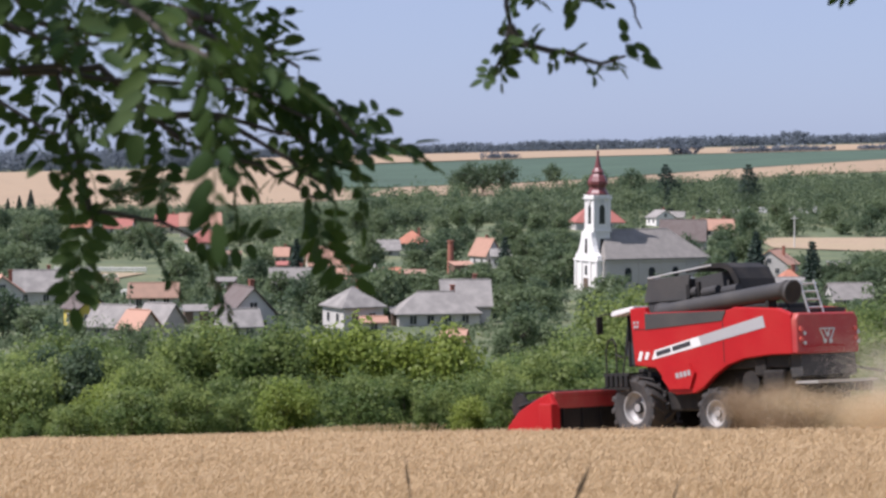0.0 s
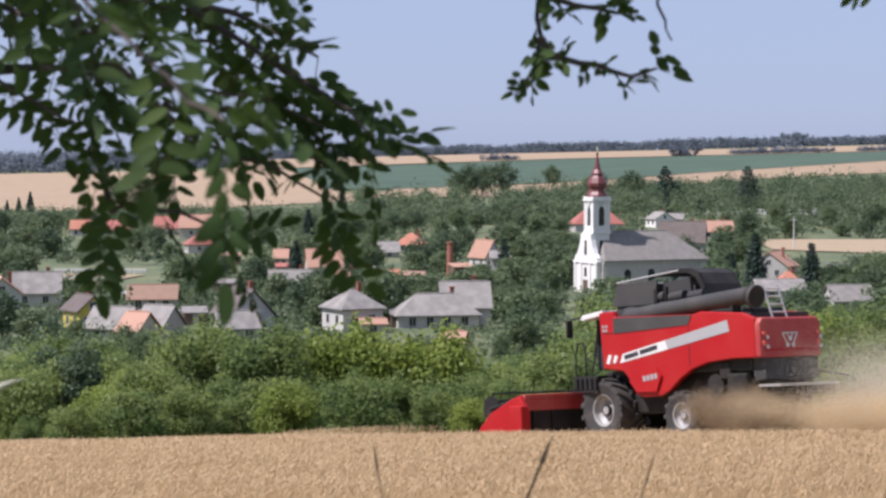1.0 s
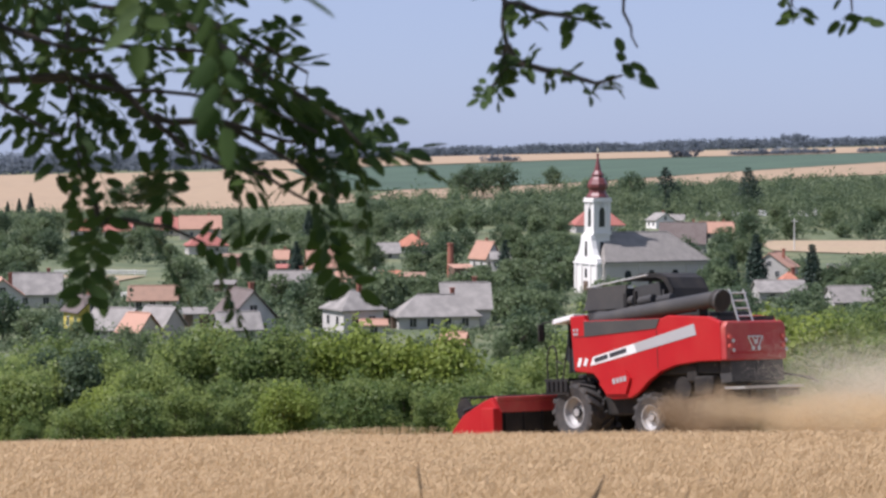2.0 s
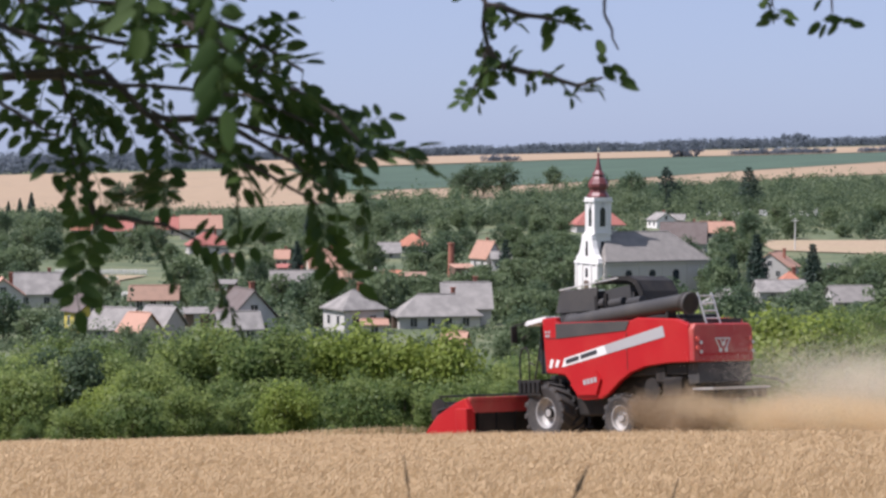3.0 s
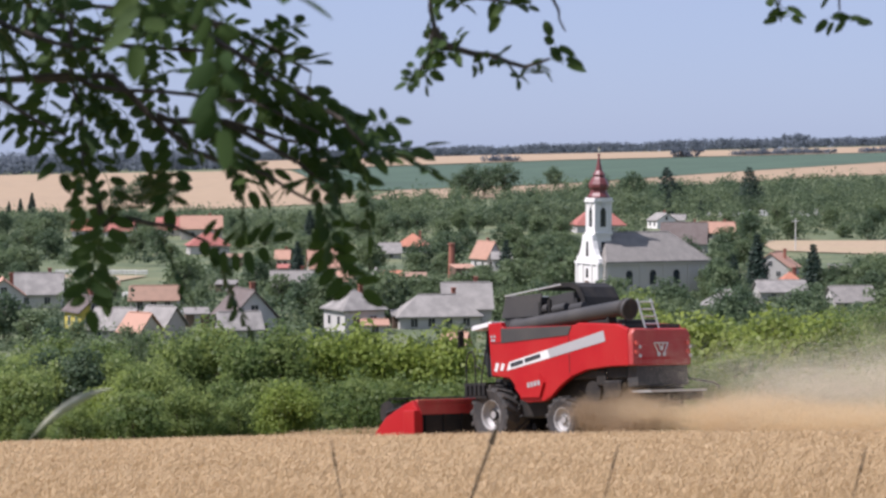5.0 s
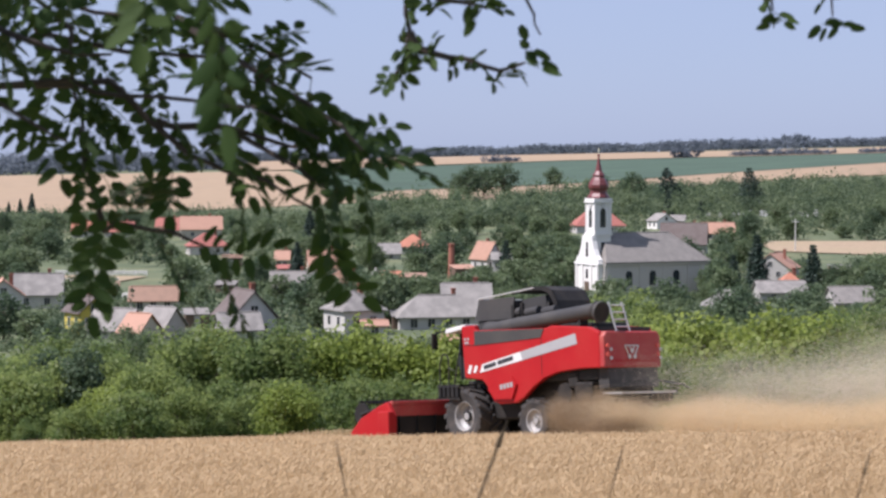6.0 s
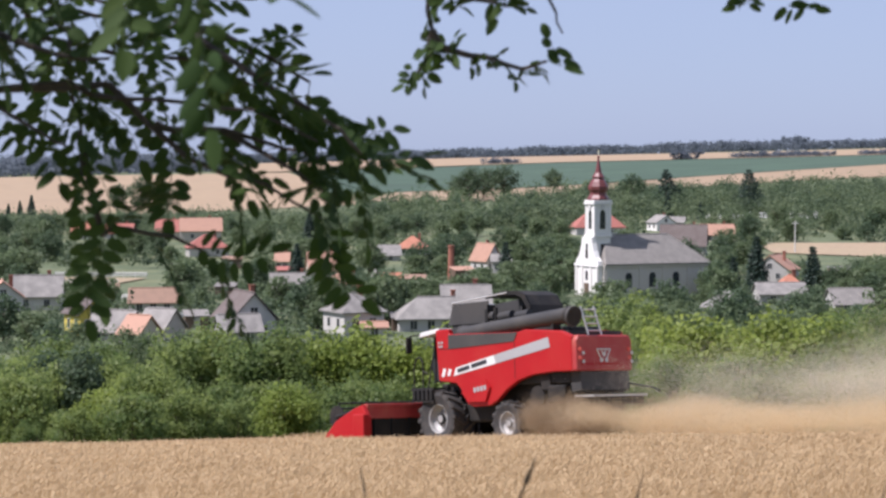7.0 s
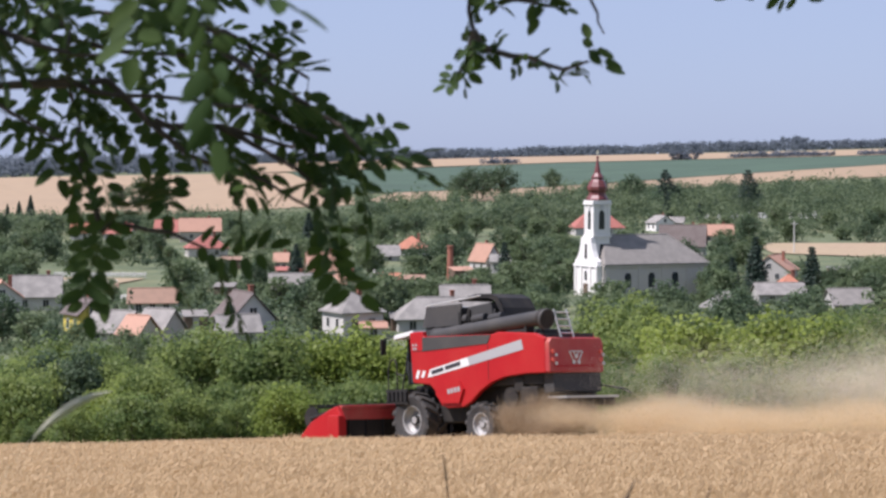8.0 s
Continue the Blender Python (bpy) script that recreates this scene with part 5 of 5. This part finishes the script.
def compound_leaf(seed, length, pairs, leaf_len):
    """A pinnate leaf along +x that droops, with its stalk."""
    rnd = random.Random(seed)
    vs, fs = [], []
    pts = []
    for i in range(pairs + 1):
        q = i / pairs
        pts.append(Vector((length * (0.18 + 0.82 * q), 0.02 * math.sin(q * 3 + seed), -length * 0.12 * q * q)))
    for i, p in enumerate(pts[:-1]):
        d = (pts[i + 1] - p).normalized()
        for sg in (1, -1):
            out = (d * rnd.uniform(0.25, 0.6) + Vector((0, sg, rnd.uniform(-0.45, 0.15)))).normalized()
            nor = Vector((rnd.uniform(-0.4, 0.4), rnd.uniform(-0.4, 0.4), 1)).normalized()
            leaflet(vs, fs, p + out * 0.004, out, nor, leaf_len * rnd.uniform(0.75, 1.15), leaf_len * rnd.uniform(0.40, 0.52))
    leaflet(vs, fs, pts[-1], (pts[-1] - pts[-2]), Vector((0, 0.2, 1)), leaf_len, leaf_len * 0.52)
    stalk = [Vector((0, 0, 0))] + pts
    for a, b in zip(stalk, stalk[1:]):
        k = len(vs)
        for p in (a, b):
            vs.extend((p + Vector((0, 0.0009, -0.0005)), p + Vector((0, -0.0009, -0.0005)), p + Vector((0, 0, 0.001))))
        for i in range(3):
            j = (i + 1) % 3
            fs.append((k + i, k + j, k + 3 + j))
            fs.append((k + i, k + 3 + j, k + 3 + i))
    return data_mesh("leaf", vs, fs, M["leaf_locust"])


LEAVES = [compound_leaf(60 + i, 0.135 + 0.012 * (i % 3), 6 + i % 2, 0.037) for i in range(6)]
SMALL_LEAVES = [compound_leaf(80 + i, 0.028, 3, 0.027) for i in range(4)]


def air(px, pz, depth):
    """A place in front of the camera, by its offsets right and up in millimetres at three metres."""
    return Vector((px * 0.001 * depth / 3, depth, pz * 0.001 * depth / 3))


def branch(tree, rows, leaves, every, thick, seed, tip_only=0.0, droop=0.35, name="branch", leafy=1.0):
    """A twig through the given places, set with leaves on alternate sides."""
    rnd = random.Random(seed)
    root = rows[0]
    bm = bmesh.new()
    pts = []
    for a, b in zip(rows, rows[1:]):
        k = max(2, int((b - a).length / 0.05))
        for i in range(k):
            pts.append(a.lerp(b, i / k) + Vector([rnd.uniform(-0.004, 0.004) for _ in range(3)]))
    pts.append(rows[-1])
    pts[0] = root
    n = len(pts)
    for i in range(n - 1):
        r0, r1 = thick * (1 - 0.75 * i / n), thick * (1 - 0.75 * (i + 1) / n)
        rod(bm, pts[i] - root, pts[i + 1] - root, r0, r1, 6)
    br = part(name, bm, M["bark_twig"], tree)
    br.matrix_basis = Matrix.Translation(root)
    gone, side = 0.0, 1
    for i in range(1, n):
        seg = pts[i] - pts[i - 1]
        gone += seg.length
        if i / n < tip_only or gone < every and i < n - 1:
            continue
        gone = 0.0
        side = -side
        d = seg.normalized()
        for _ in range(1 if rnd.random() > leafy - 1 else 2):
            out = (d * rnd.uniform(0.5, 1.1) + Vector((0.2 * rnd.uniform(-1, 1), rnd.uniform(-0.9, 0.9), side * rnd.uniform(0.3, 0.8) - droop))).normalized()
            turn = out.to_track_quat("X", "Z").to_matrix().to_4x4()
            lf = new("leaf", rnd.choice(leaves))
            lf.parent = br
            lf.matrix_basis = Matrix.Translation(pts[i] - root) @ turn @ Matrix.Rotation(rnd.uniform(-1.2, 1.2), 4, "X") @ Matrix.Scale(rnd.uniform(0.7, 1.1), 4)
    return br


def locust_tree():
    foot = Vector((-2.3, 3.6, land(-2.3, 3.6)))
    t = thing("locust_tree", "black locust tree with dark feathery leaves hanging before the view", "tree", m=Matrix.Translation(foot))
    def loc(*rows):
        return [air(*r) - foot for r in rows]
    bm = bmesh.new()
    rod(bm, (0, 0, -0.3), (0.06, 0, 1.2), 0.16, 0.13, 12)
    rod(bm, (0.06, 0, 1.2), (-0.05, 0.05, 3.4), 0.13, 0.09, 12)
    part("trunk", bm, M["bark"], t)
    over = air(-900, 520, 3.1) - foot
    limb = bmesh.new()
    rod(limb, (0.02, 0.02, 1.5), air(-1000, 140, 3.0) - foot, 0.05, 0.03, 8)
    rod(limb, (0.0, 0.02, 2.0), over, 0.06, 0.045, 8)
    rod(limb, over, air(-100, 470, 3.1) - foot, 0.045, 0.03, 8)
    rod(limb, air(-100, 470, 3.1) - foot, air(700, 420, 3.1) - foot, 0.03, 0.018, 8)
    part("limb", limb, M["bark"], t)
    # the crown overhead, which shades the hanging branches
    rng = np.random.default_rng(51)
    c = rng.uniform((-1.6, -2.2, 2.6), (2.2, 1.6, 5.2), (70, 3))
    c = c[(c[:, 2] > 3.15)]
    v, f = leaf_cloud(rng, c, rng.uniform(0.3, 0.6, len(c)), 120, 0.045)
    crown = new("crown", data_mesh("crown", v, f, M["leaf_locust"]))
    crown.parent = t
    b = {}
    mass = [
        [(-1000, 140, 3.0), (-680, 120, 3.0), (-560, 130, 2.95), (-480, 108, 2.95), (-380, 105, 2.9), (-290, 95, 2.9), (-190, 50, 2.85)],
        [(-900, 520, 3.1), (-560, 200, 3.05), (-560, 120, 3.0), (-545, 60, 3.0), (-540, -15, 2.95), (-522, -55, 2.95)],
        [(-680, 120, 3.0), (-500, 130, 3.0), (-440, 70, 3.0), (-380, 20, 3.0), (-320, -2, 2.95), (-270, -14, 2.95), (-225, -42, 2.9), (-185, -66, 2.9)],
        [(-545, 60, 3.0), (-515, -90, 3.0), (-470, -82, 2.95), (-410, -98, 2.95), (-360, -120, 2.95)],
        [(-900, 520, 3.1), (-640, 280, 3.1), (-520, 230, 3.1), (-400, 220, 3.05), (-300, 190, 3.0), (-255, 150, 2.95)],
        [(-1000, 140, 3.0), (-700, 110, 3.0), (-600, 50, 2.95), (-565, 35, 2.9)],
        [(-400, 220, 3.05), (-285, 140, 2.9), (-205, 100, 2.85), (-155, 62, 2.8), (-125, 28, 2.8)],
        [(-900, 520, 3.1), (-700, 300, 2.7), (-580, 260, 2.6), (-480, 235, 2.5), (-400, 235, 2.45)],
        [(-640, 280, 3.1), (-600, 200, 3.2), (-480, 175, 3.2), (-360, 165, 3.2), (-270, 120, 3.2)],
        [(-720, 230, 3.0), (-640, 190, 2.9), (-580, 170, 2.9), (-500, 165, 2.9)],
        [(-430, 70, 3.0), (-400, 60, 3.0), (-330, 60, 2.95), (-240, 35, 2.95), (-190, 20, 2.9)],
        [(-400, 60, 3.0), (-330, 60, 2.95), (-275, 30, 2.95), (-225, -5, 2.9), (-180, -32, 2.9)],
        [(-900, 520, 3.1), (-640, 430, 2.0), (-500, 350, 1.75), (-430, 312, 1.65), (-370, 300, 1.6)],
        [(-400, 220, 3.05), (-330, 200, 3.0), (-260, 165, 2.95), (-205, 130, 2.95)],
    ]
    droops = (0.15, 0.1, 0.12, 0.3, 0.4, 0.15, 0.3, 0.0, 0.3, 0.1, 0.12, 0.25, 0.3, 0.35)
    b["left"] = [branch(t, loc(*rows), LEAVES, 0.056, 0.006, 100 + i, 0.3 if i in (0, 1, 5) else 0.12, droops[i], leafy=1.2 if i in (4, 7, 8, 9) else 1.0) for i, rows in enumerate(mass)]
    thin = [
        [(-60, 470, 3.1), (40, 260, 3.0), (46, 200, 3.0), (42, 165, 3.0), (24, 138, 3.0)],
        [(46, 200, 3.0), (70, 170, 3.0), (130, 158, 3.0), (180, 145, 3.0), (215, 155, 3.0)],
        [(40, 260, 3.0), (95, 250, 3.0), (160, 235, 3.0)],
    ]
    b["middle"] = [branch(t, loc(*rows), SMALL_LEAVES, 0.0065, 0.006, 140 + i, 0.3 if i == 0 else 0.1, 0.25, "twig") for i, rows in enumerate(thin)]
    b["middle"].append(branch(t, loc((150, 455, 3.1), (215, 270, 3.0), (225, 225, 3.0), (238, 195, 3.0)), SMALL_LEAVES[:1], 0.12, 0.004, 150, 1.1, 0.2, "twig"))
    right = [[(520, 425, 3.1), (500, 290, 3.0), (505, 262, 3.0), (512, 222, 3.0)], [(430, 430, 3.1), (420, 280, 3.0), (424, 230, 3.0)], [(600, 425, 3.1), (560, 290, 3.0), (620, 262, 3.0), (660, 222, 3.0)]]
    b["right"] = [branch(t, loc(*rows), SMALL_LEAVES, 0.022, 0.004, 160 + i, 0.55, 0.4, "twig") for i, rows in enumerate(right)]
    return t, b


LOCUST, SPRAYS = locust_tree()


def grass_stem(x, y, top, lean, r=0.0019, kink=0.0):
    """A dry brown stem that stands in front of the field."""
    t = thing("dry_grass_stem", "dry brown weed stem standing before the wheat", "grass", "dry stems")
    g = land(x, y)
    bm = bmesh.new()
    pts = [Vector((lean * q * q + kink * math.sin(26 * q), 0, (top - g) * q)) for q in [k / 40 for k in range(41)]]
    for i, (a, b) in enumerate(zip(pts, pts[1:])):
        rod(bm, a, b, r * (1 - 0.016 * i), r * (1 - 0.016 * (i + 1)), 6)
    part("stalk", bm, M["dry_stem"], t)
    bm = bmesh.new()
    rod(bm, pts[-1], pts[-1] + (pts[-1] - pts[-2]).normalized() * 0.035, r * 0.8, 0.0004, 6)
    part("seed_head", bm, M["dry_stem"], t)
    t.matrix_basis = pose(x, y, g)
    return t


STEMS = [(grass_stem(x, y, z, l, r, k), x, y) for x, y, z, l, r, k in (
    (-0.22, 2.4, -0.348, 0.35, 0.0046, 0.0), (0.20, 2.5, -0.365, -0.28, 0.0024, 0.014), (0.05, 2.6, -0.40, 0.22, 0.0022, 0.002), (0.32, 2.5, -0.39, 0.24, 0.0024, 0.0))]


def grass_blade():
    """A broad pale blade of grass that bends over in the wind."""
    x, y = -0.62, 2.4
    g = land(x, y)
    t = thing("grass_blade", "long pale green blade of grass bending in the wind", "grass", m=pose(x, y, g))
    bm, last = bmesh.new(), None
    top = -0.284 - g
    for i in range(71):
        q = i / 70
        c = Vector((0.34 * q ** 2.6, 0, top * (1 - (1 - q) ** 1.7)))
        wd = 0.0055 * max(0.0, math.sin(math.pi * (q - 0.87) / 0.13)) + 0.0002
        ring = [bm.verts.new(c + Vector(o)) for o in ((0.3 * wd, 0.4 * wd, -wd), (0, -0.4 * wd, 0), (-0.3 * wd, 0.4 * wd, wd), (0, 0.1 * wd, 0))]
        if last:
            for k in range(4):
                bm.faces.new((last[k], last[(k + 1) % 4], ring[(k + 1) % 4], ring[k]))
        last = ring
    bmesh.ops.recalc_face_normals(bm, faces=bm.faces)
    part("blade", bm, M["blade"], t)
    return t, x, y


BLADE = grass_blade()
# ---------------------------------------------------------------- straw dust
def puff_mesh(seed, n, size, spread, material="dust"):
    """A drifting puff: fine chaff thinning out from the middle."""
    rng = np.random.default_rng(seed)
    lumps = rng.normal(size=(7, 3)) * np.array(spread) * 0.75
    p = lumps[rng.integers(0, 7, n)] + rng.normal(size=(n, 3)) * np.array(spread) * 0.62
    a = rng.normal(size=(n, 3))
    a /= np.linalg.norm(a, axis=1)[:, None]
    b = np.cross(a, rng.normal(size=(n, 3)))
    b /= np.linalg.norm(b, axis=1)[:, None]
    s = size * rng.uniform(0.5, 1.4, n)[:, None]
    v = np.stack((p + a * s, p - a * s * 0.5 + b * s * 0.87, p - a * s * 0.5 - b * s * 0.87), 1).reshape(-1, 3)
    return data_mesh("dust_puff", v, np.arange(3 * n).reshape(-1, 3), M[material])


PUFF_SWIRL = [puff_mesh(200 + i, 60000, 0.0072, (0.42, 0.36, 0.27), "dust_shaded") for i in range(3)]
PUFF_LOW = [puff_mesh(210 + i, 46000, 0.0075, (0.95, 0.8, 0.25)) for i in range(3)]
PUFF_THIN = [puff_mesh(220 + i, 34000, 0.0065, (1.3, 1.0, 0.58), "dust_pale") for i in range(3)]
PUFF_TALL = [puff_mesh(230 + i, 24000, 0.006, (0.5, 0.5, 0.85), "dust_pale") for i in range(2)]
TIMES = (0.0, 0.5, 1.0, 1.5, 2.0, 2.5, 3.0, 3.5, 4.0, 4.5, 5.0, 5.5, 6.0, 6.5, 7.0, 7.5, 8.0)


def puff(mesh, label="tan cloud of straw dust behind the combine"):
    ob = tagged(new("dust_cloud", mesh), label, "dust cloud", "straw dust")
    return ob


def dust_rows(start_s, off, up, t0, drift, rise, rnd, stretch=0.0):
    """Poses of a puff: it rides with the machine until t0, falling back slowly, then slows and drifts with the wind."""
    rows = []
    sp = rnd.uniform(-9, 9)
    for t in TIMES:
        if t <= t0:
            s, d = way(t) + start_s * (1 + stretch * t), 0.0
        else:
            d = t - t0
            s = way(t0) + start_s * (1 + stretch * t0) + 0.35 * 1.2 * (1 - math.exp(-d / 0.35))
        p = MID + HEAD * s + LEFT * off
        x, y = p.x + drift * d, p.y + 0.1 * d
        z = land(x, y) + up + rise * (1 - math.exp(-d / 3.0)) * 3.0 + 0.04 * math.sin(t * 2.1 + sp)
        rows.append((t, pose(x, y, z, 0, 0, sp * 3 + sp * t * 0.8)))
    return rows


PUFFS = []


def make_dust():
    rnd = random.Random(77)
    # swirl beside and behind the rear wheel, the machine's shade put into its brown
    for s, off, up in ((-2.75, 1.0, 0.55), (-3.1, 1.1, 0.85), (-3.5, 1.1, 0.65), (-3.8, 1.15, 0.95), (-4.2, 1.1, 0.72), (-4.7, 1.0, 0.62), (-2.6, 0.9, 0.85), (-4.3, 1.0, 0.45)):
        PUFFS.append((puff(rnd.choice(PUFF_SWIRL)), dust_rows(s, off, up, 99, 0, 0, rnd)))
    # the low bank that streams from the spreader and stretches out behind
    for i in range(10):
        s = -5.6 - 1.05 * i
        PUFFS.append((puff(rnd.choice(PUFF_LOW)), dust_rows(s, rnd.uniform(-0.6, 0.7), 0.50 + 0.015 * i + rnd.uniform(-0.06, 0.06), 99, 0, 0, rnd, 0.03)))
    for s, off, up in ((-5.5, 0.9, 0.72), (-6.3, 0.3, 0.66), (-7.0, 0.8, 0.74), (-7.9, 0.2, 0.70), (-9.0, 0.5, 0.72)):
        PUFFS.append((puff(rnd.choice(PUFF_LOW)), dust_rows(s, off, up, 99, 0, 0, rnd, 0.012)))
    # thin veils left hanging over the stubble
    for i in range(16):
        t0 = max(0.0, (i - 4) * 0.68)
        s = -7.6 - rnd.uniform(0, 0.8) - max(0, 4 - i) * 1.1
        PUFFS.append((puff(rnd.choice(PUFF_THIN)), dust_rows(s, rnd.uniform(-1.6, 0.4), rnd.uniform(0.8, 1.25), t0, 0.25, 0.14, rnd)))
    # wisps that rise higher
    for i in range(9):
        t0 = max(0.0, (i - 2) * 0.7)
        PUFFS.append((puff(rnd.choice(PUFF_TALL), "thin pale wisp of dust rising behind the combine"), dust_rows(-9.4 - rnd.uniform(0, 1.6), rnd.uniform(-2.2, 0.0), rnd.uniform(1.3, 2.0), t0, 0.22, 0.22, rnd)))


make_dust()


# ---------------------------------------------------------------- what moves
def sway_rows(ob, table, share, swing):
    """Poses of a hanging branch: millimetres to the right and up by the wind, with a little swing."""
    root = ob.matrix_basis.translation.copy()
    return [(t, Matrix.Translation(root + Vector((dx * 0.001 * share, 0, dz * 0.001 * share))) @ pose(0, 0, 0, 0, swing * dx * share, swing * 0.5 * dz)) for t, dx, dz in table]


WIND_LEFT = ((0.0, -4, 8), (0.5, 30, -4), (1.0, 22, 20), (1.5, -6, 8), (2.2, 10, 2), (3.0, 0, 6), (3.5, 0, 15), (4.0, -16, 6), (4.5, 0, 0), (5.2, 10, 4), (6.0, 10, -5), (6.5, 33, 12), (7.0, 8, -8), (7.5, 10, 2), (8.0, 8, -2))
WIND_MIDDLE = ((0.0, 54, 0), (0.5, 136, -13), (1.0, 100, -16), (1.5, 5, -42), (2.2, 60, -20), (3.0, 20, -28), (3.5, 13, 6), (4.0, -50, -22), (4.5, -42, -3), (5.2, -70, 0), (6.0, -95, -5), (6.5, -88, 6), (7.0, -62, 0), (7.5, -79, -8), (8.0, 0, 0))
WIND_RIGHT = ((0.0, 90, 40), (0.5, 120, 40), (1.0, 110, 40), (1.5, 90, -30), (2.2, 90, 10), (3.0, 60, 0), (3.5, 70, 40), (4.0, 30, 0), (4.5, 110, 0), (5.2, 60, 5), (6.0, 60, -4), (6.5, -10, -2), (7.0, 10, 25), (7.5, 50, 20), (8.0, 0, 42))
WIND_STEM = ((0.0, 40, -7), (0.5, 5, 3), (1.0, -15, 20), (1.5, 85, -20), (2.2, 50, -8), (3.0, 37, -3), (3.5, 48, 7), (4.0, 44, 5), (4.5, -100, 35), (5.2, -90, 32), (6.0, -83, 31), (6.5, 10, 27), (7.0, -40, -3), (7.5, 56, 7), (8.0, 108, -3))
WIND_TOP = ((0.0, 70, -30), (0.5, 100, -40), (1.0, 120, -45), (1.5, 40, -10), (2.2, 10, 10), (3.0, 0, 15), (3.5, -10, 15), (4.0, -16, 6), (4.5, 0, 0), (5.2, 10, 8), (6.0, 10, 10), (6.5, 33, 16), (7.0, 0, 0), (7.5, 10, 4), (8.0, 12, 0))
WIND_BLADE = ((0.0, -9.0), (0.5, -1.6), (1.0, -7.0), (1.5, -9.0), (2.2, -8.0), (3.0, -9.0), (3.5, -7.0), (4.0, -0.8), (4.5, -1.2), (5.2, -5.0), (6.0, -8.5), (7.0, -8.0), (7.5, -6.0), (8.0, -3.6))


def motions():
    walk(COMBINE, [(t, combine_pose(t)) for t in TIMES])
    for w, r in WHEELS:
        at = w.matrix_basis.translation.copy()
        walk(w, [(t, Matrix.Translation(at) @ Matrix.Rotation((way(t) - way(0)) / r, 4, "Y")) for t in TIMES])
    at = REEL.matrix_basis.translation.copy()
    walk(REEL, [(t, Matrix.Translation(at) @ Matrix.Rotation(2.6 * t, 4, "Y")) for t in TIMES])
    for ob, rows in PUFFS:
        walk(ob, rows)
    for i, ob in enumerate(SPRAYS["left"]):
        walk(ob, sway_rows(ob, WIND_TOP if i in (7, 12) else WIND_LEFT, 0.85 + 0.05 * (i % 5), 0.06 * (-1) ** i))
    for ob in SPRAYS["middle"]:
        walk(ob, sway_rows(ob, WIND_MIDDLE, 1.0, 0.0))
    for ob in SPRAYS["right"]:
        walk(ob, sway_rows(ob, WIND_RIGHT, 1.0, 0.0))
    for i, (ob, x, y) in enumerate(STEMS):
        walk(ob, [(t, pose(x, y, land(x, y) + up * 0.001 - 0.03, 0, 0.0272 * d * (1.0 - 0.12 * i), 0)) for t, d, up in WIND_STEM])
    ob, x, y = BLADE
    walk(ob, [(t, pose(x, y, land(x, y), 0, d, 0)) for t, d in WIND_BLADE])


motions()
